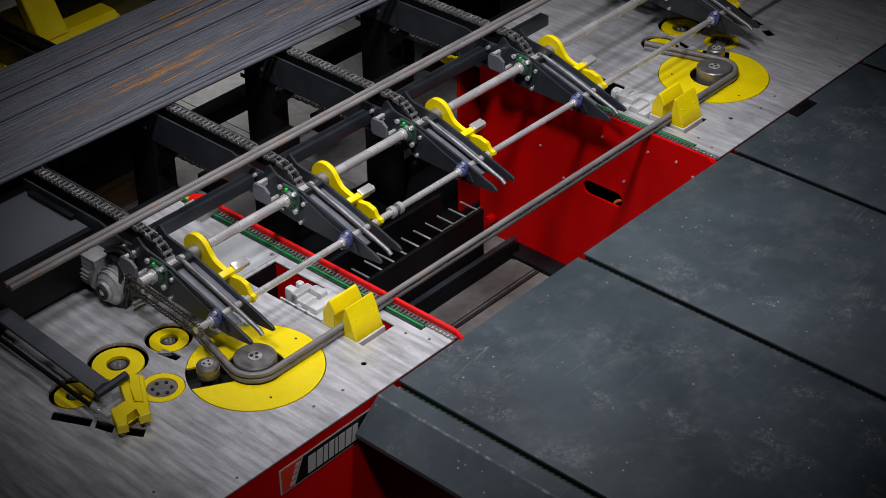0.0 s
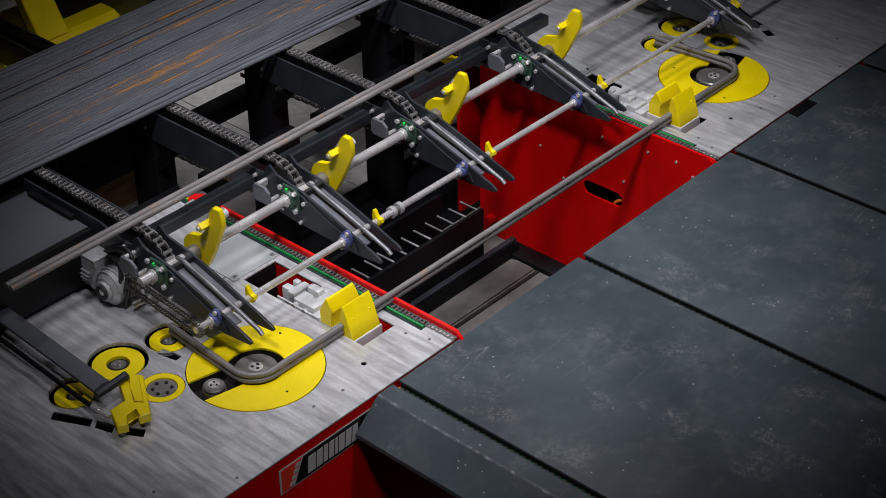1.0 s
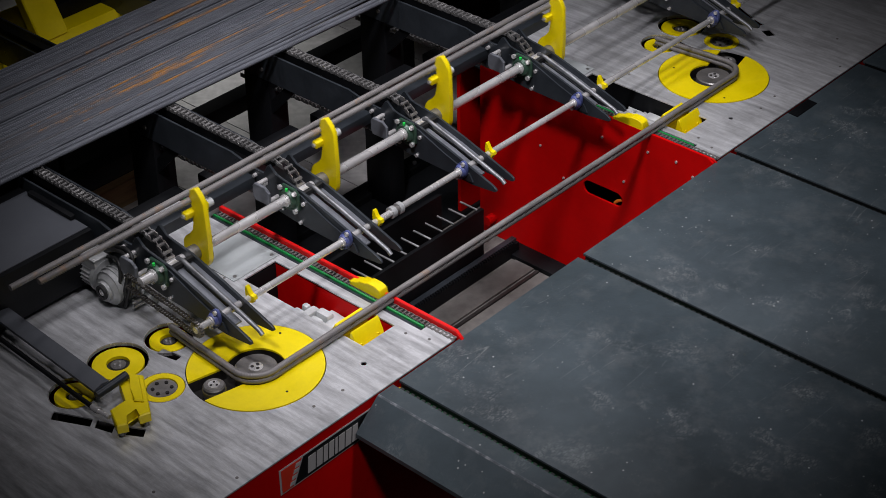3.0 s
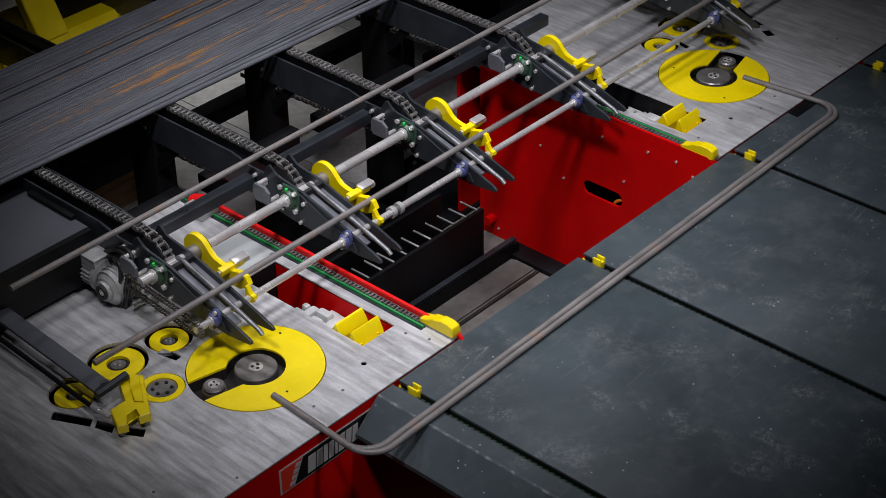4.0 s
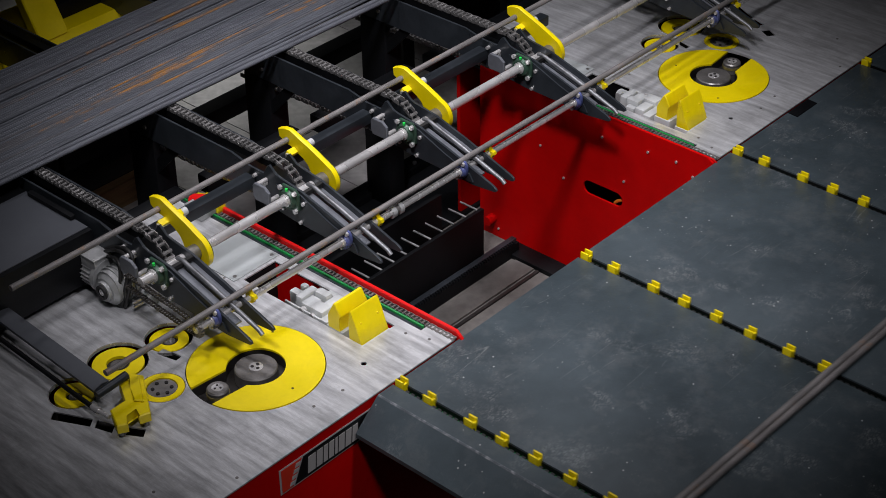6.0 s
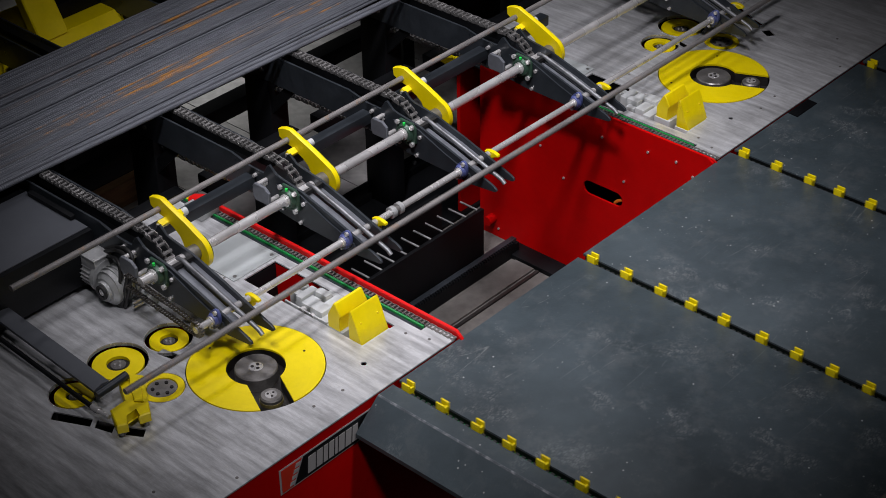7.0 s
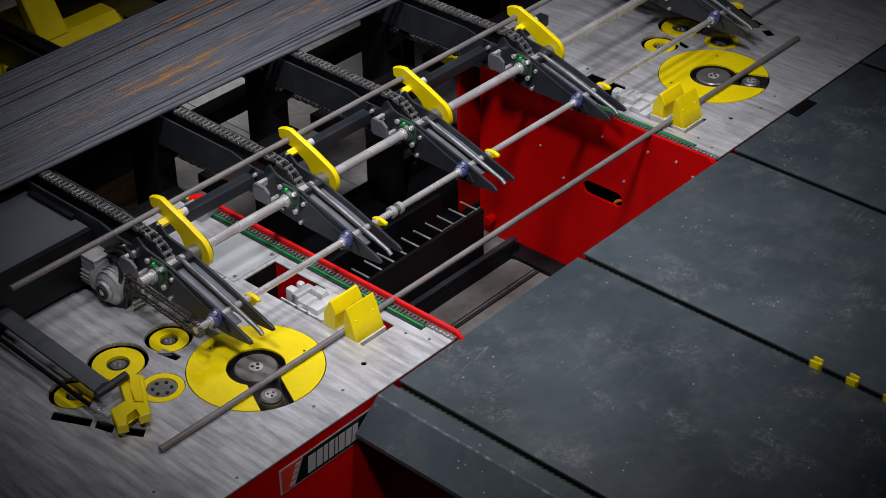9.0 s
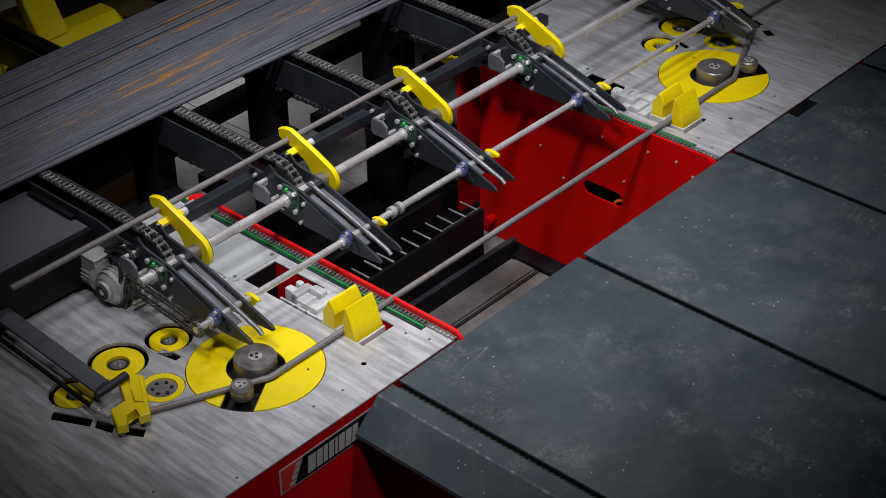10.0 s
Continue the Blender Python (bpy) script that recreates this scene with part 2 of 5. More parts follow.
def tube(bm, pts, r, seg=8, ribs=0.0, caps=True):
    """A round bar along a polyline; ribs gives it slanting raised ribs of that pitch."""
    pts = [Vector(p) for p in pts]
    if ribs:
        fine = []
        for a, b in zip(pts, pts[1:]):
            k = max(1, int((b - a).length / (ribs / 5)))
            fine += [a.lerp(b, i / k) for i in range(k)]
        pts = fine + [pts[-1]]
    rows, s = [], 0.0
    up = Vector((0, 0, 1))
    for i, p in enumerate(pts):
        d = (pts[min(i + 1, len(pts) - 1)] - pts[max(i - 1, 0)]).normalized()
        side = d.cross(up).normalized() if abs(d.z) < 0.95 else d.cross(Vector((1, 0, 0))).normalized()
        u = side.cross(d)
        if i:
            s += (p - pts[i - 1]).length
        row = []
        for j in range(seg):
            a = 2 * math.pi * j / seg
            rr = r
            if ribs:
                w = math.sin(2 * math.pi * s / ribs + (a if a < math.pi else 2 * math.pi - a) * 2.2)
                rr = r * (0.94 + 0.12 * max(0.0, w)) if abs(math.sin(a)) > 0.2 else r * 1.02
            row.append(bm.verts.new(p + (side * math.cos(a) + u * math.sin(a)) * rr))
        rows.append(row)
    for a, b in zip(rows, rows[1:]):
        for j in range(seg):
            bm.faces.new((a[j], a[(j + 1) % seg], b[(j + 1) % seg], b[j]))
    if caps:
        bm.faces.new(rows[0][::-1]), bm.faces.new(rows[-1])
    return bm


def bolt(bm, p, axis, r, h, seg=6):
    p = Vector(p)
    return cyl(bm, p, p + Vector(axis) * h, r, seg=seg)


def chain_run(bm, p0, p1, up, width, pitch, h):
    """Links of a roller chain from p0 to p1."""
    p0, p1, up = Vector(p0), Vector(p1), Vector(up)
    d = (p1 - p0)
    k = int(d.length / pitch)
    d.normalize()
    side = d.cross(up).normalized()
    for i in range(k):
        c = p0 + d * pitch * (i + 0.5)
        out = width / 2 * (1.0 if i % 2 else 0.78)
        for sgn in (-1, 1):
            m = Matrix((d, side, up)).transposed().to_4x4()
            m.translation = c + side * sgn * out
            bmesh.ops.create_cube(bm, size=1, matrix=m @ Matrix.Diagonal((pitch * 1.25, width * 0.1, h, 1)))
        e = p0 + d * pitch * i
        cyl(bm, e - side * width * 0.62, e + side * width * 0.62, h * 0.36, seg=6)
    return bm


# ---------------------------------------------------------------- the hall
def hall():
    bm = bmesh.new()
    box(bm, -14, 18, -12, 16, -0.2, 0)
    solid("floor", bm, M_CONCRETE, "grey stained concrete factory floor", "floor", kind="structure")
    for nm, a in (("wall_north", (-14, 18, 16, 16.2, 0, 9)), ("wall_south", (-14, 18, -12.2, -12, 0, 9)),
                  ("wall_west", (-14.2, -14, -12, 16, 0, 9)), ("wall_east", (18, 18.2, -12, 16, 0, 9))):
        bm = bmesh.new()
        box(bm, *a)
        solid(nm, bm, M_WALL, "dark plain factory hall wall", "wall", kind="structure")
    bm = bmesh.new()
    box(bm, -14, 18, -12, 16, 9, 9.2)
    solid("ceiling", bm, M_WALL, "dark factory hall ceiling", "ceiling", kind="structure")


hall()


def floor_slabs():
    root = thing("floor_paving", "pale grey concrete slabs behind the machine", "paving", kind="structure")
    bm = bmesh.new()
    box(bm, -0.297, 0.297, -0.297, 0.297, 0.0, 0.008)
    me = mesh_of(bm, M_SLAB)
    for i in range(9):
        for j in range(5):
            ob = new("slab", me)
            ob.parent, ob.location = root, (0.6 + 0.6 * i, 1.86 + 0.6 * j, 0.0)


floor_slabs()

TOP = 0.9
LX, RX = 0.0, 2.854          # axes of the two bending discs


# ---------------------------------------------------------------- the two bending benches
RINGS = ((-0.093, 0.370, 0.073, 0.034, 0.090, 0.0), (-0.307, 0.401, 0.095, 0.043, 0.112, 0.0),
         (-0.301, 0.164, 0.081, 0.056, 0.084, 0.0), (-0.527, 0.376, 0.071, 0.030, 0.089, 0.0))


def bench(ox, sg, side):
    def X(x):
        return ox + sg * x

    def M(pts):
        return [(X(x), y) for x, y in pts]

    def bx(bm, x0, x1, *rest, **kw):
        a, b = sorted((X(x0), X(x1)))
        return box(bm, a, b, *rest, **kw)
    root = thing("bending_bench", "bending bench with brushed steel top on a red sheet cabinet", "bending machine", group="bending benches")
    far = 1.05
    out = [(-2.6, -0.43), (0.590, -0.43), (0.601, -0.418), (0.601, -0.30), (0.550, -0.30), (0.550, far), (-2.6, far)]
    holes = [circle(0, 0, 0.2535, 72)]
    holes += [circle(a, b, rh, 40) for a, b, _, _, rh, _ in RINGS]
    holes += [[(0.341, -0.205), (0.508, -0.205), (0.508, 0.436), (0.341, 0.436)]]
    holes += [[(-0.672, 0.323), (-0.637, 0.349), (-0.572, 0.213), (-0.605, 0.187)],
              [(-0.599, 0.171), (-0.565, 0.197), (-0.542, 0.129), (-0.577, 0.103)], [(-0.553, 0.062), (-0.518, 0.088), (-0.486, 0.031), (-0.520, 0.005)]]
    holes += [circle(0.269, -0.279, 0.011, 16), [(-0.185, 0.33), (-0.15, 0.335), (-0.135, 0.25), (-0.165, 0.245)]]
    part("top_plate", sheet(M(out), [M(h) for h in holes], TOP - 0.006, TOP), M_PLATE, root, "brushed steel top plate with round openings", smooth=False)
    # pan under the openings
    bm = bmesh.new()
    bx(bm, -0.80, 0.30, -0.30, 0.52, TOP - 0.16, TOP - 0.15)
    part("pan", bm, M_HOLE, root)
    # small screws on the plate
    for a, b in ((-0.02, -0.317), (-0.678, -0.235), (0.50, -0.27), (0.53, -0.36), (0.585, -0.35), (0.30, 0.5), (-0.45, -0.39), (0.11, -0.33), (0.24, 0.30)):
        bm = bmesh.new()
        cyl(bm, (X(a), b, TOP - 0.001), (X(a), b, TOP + 0.0015), 0.006, seg=10)
        part("screw", bm, M_DARKSTEEL, root)
    # cover plates along the slot
    bm = sheet(M([(0.306, 0.451), (0.541, 0.451), (0.541, 0.721), (0.306, 0.721)]), [], TOP + 0.0005, TOP + 0.004)
    part("cover_plate", bm, M_COVER, root, "smooth pale grey cover plate", smooth=False)
    for a, b in ((0.329, 0.472), (0.525, 0.472), (0.329, 0.70), (0.525, 0.70)):
        bm = bmesh.new()
        cyl(bm, (X(a), b, TOP + 0.004), (X(a), b, TOP + 0.006), 0.008, seg=10)
        part("screw", bm, M_DARKSTEEL, root)
    # slot liner
    bm = bmesh.new()
    bx(bm, 0.511, 0.521, -0.22, 0.446, 0.55, TOP - 0.014)
    bx(bm, 0.33, 0.511, -0.22, -0.21, 0.55, TOP - 0.014)
    part("slot_liner", bm, M_RED, root, "red sheet well of the clamp slot", smooth=False)
    bm = bmesh.new()
    bx(bm, 0.33, 0.511, 0.437, 0.446, 0.55, TOP - 0.014)
    bx(bm, 0.32, 0.33, -0.22, 0.446, 0.55, TOP - 0.014)
    bx(bm, 0.32, 0.521, -0.22, 0.446, 0.53, 0.55)
    part("slot_floor", bm, M_BLACK, root, "black bottom of the slot", smooth=False)
    # cabinet
    bm = bmesh.new()
    bx(bm, -2.6, 0.235, -0.428, -0.413, 0.0, TOP - 0.0065)
    part("front_panel", bm, M_RED, root, "glossy red sheet front panel")
    bm = bmesh.new()
    bx(bm, 0.236, 0.60, -0.425, -0.413, 0.0, TOP - 0.0065)
    part("lower_front_panel", bm, M_RED, root)
    bm = bmesh.new()
    bx(bm, -2.6, 0.60, far - 0.03, far - 0.01, 0.0, TOP - 0.014)
    part("back_panel", bm, M_RED, root)
    # inner side with a rounded opening
    oval = circle(0.212, 0.508, 0.036, 12, -90, 90) + circle(0.060, 0.508, 0.036, 12, 90, 270)
    wall = [(-0.44, 0.0), (0.87, 0.0), (0.87, 0.885), (-0.41, 0.885), (-0.44, 0.86)] if side == "left" else [(-0.44, 0.0), (0.87, 0.0), (0.87, 0.912), (-0.40, 0.912), (-0.43, 0.895), (-0.44, 0.87)]
    bm = sheet(wall, [oval], 0.0, 0.012)
    part("side_panel", bm, M_RED, root, "red side panel with a rounded slot opening", smooth=False).matrix_basis = (
        Matrix(((0, 0, sg, X(0.615)), (1, 0, 0, 0), (0, 1, 0, 0), (0, 0, 0, 1))))
    if side == "right":
        bm = bmesh.new()
        tube(bm, [(X(0.60) , 0.02 + 0.07 * math.cos(a), 0.44 + 0.06 * math.sin(a)) for a in [0.2 + 0.28 * i for i in range(10)]], 0.008, 8)
        part("hose", bm, M_ORANGE, root, "orange hose behind the slot opening")
        bm = bmesh.new()
        bx(bm, 0.50, 0.505, -0.1, 0.4, 0.3, 0.6)
        part("inner_panel", bm, M_BLACK, root)
        for yy, zz in ((-0.25, 0.83), (-0.1, 0.82), (0.15, 0.80), (0.02, 0.62), (0.5, 0.62), (0.75, 0.05), (-0.34, 0.79), (0.36, 0.5)):
            bm = bmesh.new()
            cyl(bm, (X(0.627), yy, zz), (X(0.633), yy, zz), 0.006, seg=8)
            part("rivet", bm, M_STEEL, root)
        bm = bmesh.new()
        cyl(bm, (X(0.627), 0.788, 0.098), (X(0.675), 0.788, 0.098), 0.024, seg=16)
        part("pipe_stub", bm, M_RED, root)
    # rail, chain and guide along the inner edge
    bm = bmesh.new()
    rail = [(-0.455, 0.875), (-0.45, 0.90), (-0.42, 0.925), (0.87, 0.925), (0.87, 0.875)]
    a, b = sorted((X(0.607), X(0.622)))
    if side == "right":
        a, b = sorted((X(0.607), X(0.6145)))
        rail = [(-0.452, 0.875), (-0.448, 0.895), (-0.425, 0.909), (0.87, 0.909), (0.87, 0.875)]
    prism(bm, rail, a, b, "x", bev=0.003)
    part("guard_rail", bm, M_REDRAIL if side == "left" else M_RED, root, "bright red rail along the pit edge")
    bm = bmesh.new()
    bx(bm, 0.5515, 0.566, -0.295, far, TOP - 0.02, TOP - 0.003)
    bx(bm, 0.576, 0.6065, -0.43, far, TOP - 0.03, TOP - 0.02)
    part("chain_bed", bm, M_ARM, root)
    bm = bmesh.new()
    bx(bm, 0.566, 0.574, -0.295, far, TOP - 0.02, TOP + 0.007, bev=0.002)
    part("chain_guide", bm, M_GREEN, root, "green plastic chain guide")
    bm = bmesh.new()
    chain_run(bm, (X(0.591), -0.425, TOP), (X(0.591), 1.01, TOP), (0, 0, 1), 0.021, 0.0190, 0.014)
    part("roller_chain", bm, M_DARKSTEEL, root)
    # small yellow rings
    for a, b, ro, ri, rh, dz in RINGS:
        bm = bmesh.new()
        low = 0.0 if rh < 0.085 else 0.010
        ring(bm, X(a), b, ri, ro, TOP - 0.012 - low, TOP + 0.001 - low)
        part("ring", bm, M_YELLOW, root, "yellow painted ring round a tool seat")
        bm = bmesh.new()
        cyl(bm, (X(a), b, TOP - 0.14), (X(a), b, TOP - 0.013 - low), ro * 0.97, seg=32)
        part("ring_hub", bm, M_HOLE, root)
        bm = bmesh.new()
        ring(bm, X(a), b, rh - 0.0005, rh + 0.0028, TOP - 0.013, TOP + 0.0012)
        part("hole_rim", bm, M_STEEL, root)
        bm = bmesh.new()
        rs = ri * (0.97 if rh < 0.085 else 0.66)
        cyl(bm, (X(a), b, TOP - 0.06), (X(a), b, TOP - 0.004 - low), rs, seg=28)
        part("tool_seat", bm, M_DARKSTEEL, root, "dark steel tool seat with bolts")
        k = 6 if rh < 0.085 else 3
        for i in range(k):
            an = 2 * math.pi * i / k + 0.4
            q = rs * (0.62 if k == 6 else 0.45)
            bm = bmesh.new()
            cyl(bm, (X(a) + q * math.cos(an), b + q * math.sin(an), TOP - 0.005 - low), (X(a) + q * math.cos(an), b + q * math.sin(an), TOP + 0.001 - low), 0.007 if k == 6 else 0.005, seg=8)
            part("bolt", bm, M_HOLE if k == 6 else M_STEEL, root)
    # grey end block at the back of the rail
    if side == "left":
        bm = bmesh.new()
        bx(bm, 0.50, 0.60, 0.86, 0.96, TOP, TOP + 0.05, bev=0.008)
        part("chain_tensioner", bm, M_CAST, root)
        bm = bmesh.new()
        cyl(bm, (X(0.57), 0.98, TOP + 0.02), (X(0.57), 0.90, TOP + 0.05), 0.03, seg=16)
        part("end_cap", bm, M_REDRAIL, root, "red painted end cap")
    return root


def bending_disc(ox, sg):
    """Yellow disc with its slot along +x; the pin stands in the slot."""
    root = thing("bending_disc", "yellow painted rotating bending disc with a slot", "bending disc", pose(ox, 0, TOP), group="bending discs")
    w = 0.062
    a_in = math.degrees(math.asin(w / 0.108))
    a_out = math.degrees(math.asin(w / 0.250))
    outline = circle(0, 0, 0.250, 64, a_out, 360 - a_out) + circle(0, 0, 0.108, 36, 360 - a_in, a_in)
    # only the thin top is yellow; the opening's walls below it are dark
    bm = sheet(outline, [], -0.006, 0.002)
    part("disc_plate", bm, M_YELLOW, root, "glossy yellow disc plate", smooth=False)
    bm = bmesh.new()
    cyl(bm, (0, 0, -0.11), (0, 0, -0.052), 0.249, seg=64)
    part("disc_base", bm, M_HOLE, root)
    a_in = math.degrees(math.asin(w / 0.109))
    bm = sheet(circle(0, 0, 0.249, 64, a_out, 360 - a_out) + circle(0, 0, 0.109, 36, 360 - a_in, a_in), [], -0.051, -0.0065)
    part("disc_body", bm, M_HOLE, root, "dark steel disc body")
    for r, a in ((0.19, 95), (0.21, 215)):
        bm = bmesh.new()
        p = (r * math.cos(radians(a)), r * math.sin(radians(a)))
        cyl(bm, (*p, 0.001), (*p, 0.003), 0.005, seg=8)
        part("screw_hole", bm, M_HOLE, root)
    pin = part("bending_pin", cyl(bmesh.new(), (0, 0, -0.10), (0, 0, -0.045), 0.030, seg=24), M_HOLE, root)
    bm = bmesh.new()
    cyl(bm, (0, 0, -0.05), (0, 0, -0.006), 0.041, seg=32)
    cyl(bm, (0, 0, -0.006), (0, 0, 0.0), 0.041, 0.036, seg=32)
    part("roller", bm, M_DARKSTEEL, pin, "worn steel bending roller")
    bm = bmesh.new()
    ring(bm, 0, 0, 0.0405, 0.0425, -0.030, -0.018, 32)
    part("roller_band", bm, M_BAND, pin)
    bm = bmesh.new()
    cyl(bm, (0, 0, 0.0), (0, 0, 0.002), 0.022, seg=20)
    part("roller_cap", bm, M_STEEL, pin)
    for i in range(3):
        a = 2.1 * i
        bm = bmesh.new()
        cyl(bm, (0.012 * math.cos(a), 0.012 * math.sin(a), 0.001), (0.012 * math.cos(a), 0.012 * math.sin(a), 0.004), 0.0045, seg=8)
        part("cap_screw", bm, M_HOLE, pin)
    pin.location = (0.172, 0, 0)
    return root, pin


def mandrel(ox):
    root = thing("bending_mandrel", "round worn steel centre mandrel in the bending disc", "mandrel", pose(ox, 0, TOP), group="bending mandrels")
    bm = bmesh.new()
    cyl(bm, (0, 0, -0.14), (0, 0, -0.004), 0.079, seg=56)
    cyl(bm, (0, 0, -0.004), (0, 0, 0.001), 0.079, 0.075, seg=56)
    part("mandrel_body", bm, M_DARKSTEEL, root, "turned steel mandrel body")
    bm = bmesh.new()
    cyl(bm, (0, 0, 0.001), (0, 0, 0.0025), 0.026, seg=28)
    part("centre_cap", bm, M_STEEL, root)
    for i in range(3):
        a = 2.1 * i + 0.3
        bm = bmesh.new()
        cyl(bm, (0.013 * math.cos(a), 0.013 * math.sin(a), 0.001), (0.013 * math.cos(a), 0.013 * math.sin(a), 0.005), 0.0065, seg=8)
        part("cap_screw", bm, M_HOLE, root)
    return root


def clamp(ox, sg):
    """Two yellow jaws on a white block, standing in the slot of the bench."""
    root = thing("bar_clamp", "yellow two-jaw bar clamp in the bench slot", "clamp", pose(ox, 0, TOP), group="bar clamps")

    def bx(bm, x0, x1, *rest, **kw):
        a, b = sorted((sg * x0, sg * x1))
        return box(bm, a, b, *rest, **kw)
    a, b = sorted((sg * 0.343, sg * 0.486))
    bm = bmesh.new()
    prism(bm, [(-0.196, -0.05), (-0.196, 0.002), (-0.172, 0.064), (-0.166, 0.070), (-0.150, 0.120), (-0.143, 0.126), (-0.136, 0.118), (-0.132, 0.066), (-0.132, -0.05)], a, b, "x", bev=0.003)
    part("front_jaw", bm, M_YELLOW, root, "ridged yellow front jaw")
    bm = bmesh.new()
    prism(bm, [(-0.023, -0.05), (-0.023, 0.050), (-0.031, 0.062), (-0.052, 0.112), (-0.058, 0.121), (-0.066, 0.119), (-0.091, 0.080), (-0.091, 0.070), (-0.080, 0.060), (-0.080, 0.018), (-0.087, 0.004), (-0.087, -0.05)], a, b, "x", bev=0.003)
    part("rear_jaw", bm, M_YELLOW, root, "ridged yellow rear jaw")
    for y0, y1 in ((-0.203, -0.126), (-0.10, -0.016)):
        bm = bmesh.new()
        bx(bm, 0.3425, 0.490, y0, y1, -0.10, -0.005 if y0 < -0.15 else 0.006, bev=0.004)
        jb = part("jaw_base", bm, M_WHITE, root, "white-grey jaw base")
    for x in (0.37, 0.46):
        bm = bmesh.new()
        cyl(bm, (sg * x, -0.171, 0.069), (sg * x, -0.160, 0.069), 0.004, seg=8)
        part("jaw_bolt", bm, M_YELLOW, root)
    bm = bmesh.new()
    bx(bm, 0.350, 0.512, -0.008, 0.030, -0.10, 0.004, bev=0.004)
    part("slide_block", bm, M_WHITE, root, "white-grey slide block")
    bm = bmesh.new()
    bx(bm, 0.362, 0.420, 0.028, 0.098, -0.10, 0.024, bev=0.010)
    part("slide_block", bm, M_WHITE, root, "white-grey slide block")
    bm = bmesh.new()
    bx(bm, 0.424, 0.500, 0.034, 0.082, -0.10, 0.014, bev=0.005)
    part("slide_block", bm, M_WHITE, root, "white-grey slide block")
    bm = bmesh.new()
    bx(bm, 0.352, 0.360, 0.03, 0.22, -0.10, 0.0, bev=0.002)
    part("slide_block", bm, M_WHITE, root, "white-grey slide block")
    bm = bmesh.new()
    bx(bm, 0.440, 0.478, 0.083, 0.150, -0.10, 0.030, bev=0.012)
    part("slide_block", bm, M_WHITE, root, "white-grey slide block")
    bm = bmesh.new()
    bx(bm, 0.372, 0.436, 0.100, 0.152, -0.10, 0.012, bev=0.006)
    part("slide_block", bm, M_WHITE, root, "white-grey slide block")
    bm = bmesh.new()
    bx(bm, 0.480, 0.508, 0.085, 0.128, -0.10, 0.008, bev=0.004)
    part("slide_block", bm, M_WHITE, root, "white-grey slide block")
    bm = bmesh.new()
    bx(bm, 0.380, 0.470, 0.154, 0.190, -0.10, 0.022, bev=0.008)
    part("slide_block", bm, M_WHITE, root, "white-grey slide block")
    bm = bmesh.new()
    bx(bm, 0.395, 0.430, 0.191, 0.240, -0.10, 0.014, bev=0.010)
    part("slide_block", bm, M_WHITE, root, "white-grey slide block")
    bm = bmesh.new()
    bx(bm, 0.436, 0.462, 0.192, 0.222, -0.10, 0.026, bev=0.009)
    part("slide_block", bm, M_WHITE, root, "white-grey slide block")
    for yy in (0.075, 0.13):
        bm = bmesh.new()
        cyl(bm, (sg * 0.35, yy, -0.01), (sg * 0.37, yy, -0.01), 0.014, seg=14)
        part("slide_pin", bm, M_STEEL, root)
    return root


def lateral_pusher(ox, sg):
    root = thing("lateral_pusher", "yellow wedge pusher riding on the edge chain", "pusher", pose(ox + sg * 0.604, 0, TOP), group="lateral pushers")
    bm = bmesh.new()
    prof = [(-0.075, 0.005), (-0.08, 0.02), (-0.072, 0.045), (-0.05, 0.055), (-0.01, 0.055), (0.0, 0.045), (0.03, 0.045), (0.05, 0.028), (0.085, 0.022), (0.085, 0.005)]
    prism(bm, prof, -0.022, 0.022, "x", bev=0.002)
    part("wedge", bm, M_YELLOW, root)
    bm = bmesh.new()
    box(bm, -0.012, 0.012, -0.05, 0.06, -0.008, 0.008)
    part("foot", bm, M_DARKSTEEL, root)
    return root


bench(LX, 1, "left")
bench(RX, -1, "right")
DISC_L, PIN_L = bending_disc(LX, 1)
DISC_R, PIN_R = bending_disc(RX, -1)
MAND_L, MAND_R = mandrel(LX), mandrel(RX)
CLAMP_L, CLAMP_R = clamp(LX, 1), clamp(RX + 0.012, -1)
LAT_L, LAT_R = lateral_pusher(LX, 1), lateral_pusher(RX, -1)


# ---------------------------------------------------------------- discharge tables
GROOVES = (0.270, 1.325, 2.366, 3.410, 4.46)
TT = 0.896


def discharge_table(x0, x1, label):
    root = thing("discharge_table", label, "work table", group="discharge tables")
    bm = bmesh.new()
    box(bm, x0, x1, -4.6, -0.437, TT - 0.012, TT, bev=0.002)
    part("table_top", bm, M_TABLE, root, "scuffed slate-grey painted sheet top")
    for yy in (-0.46, -2.5, -4.5):
        bm = bmesh.new()
        box(bm, x0 + 0.03, x1 - 0.03, yy - 0.03, yy, 0.6, TT - 0.013)
        part("cross_beam", bm, M_BLACK, root)
    for xx in (x0 + 0.06, x1 - 0.06):
        for yy in (-0.95, -4.4):
            bm = bmesh.new()
            box(bm, xx - 0.03, xx + 0.03, yy - 0.03, yy + 0.03, 0.0, 0.6)
            part("leg", bm, M_BLACK, root)
    return root


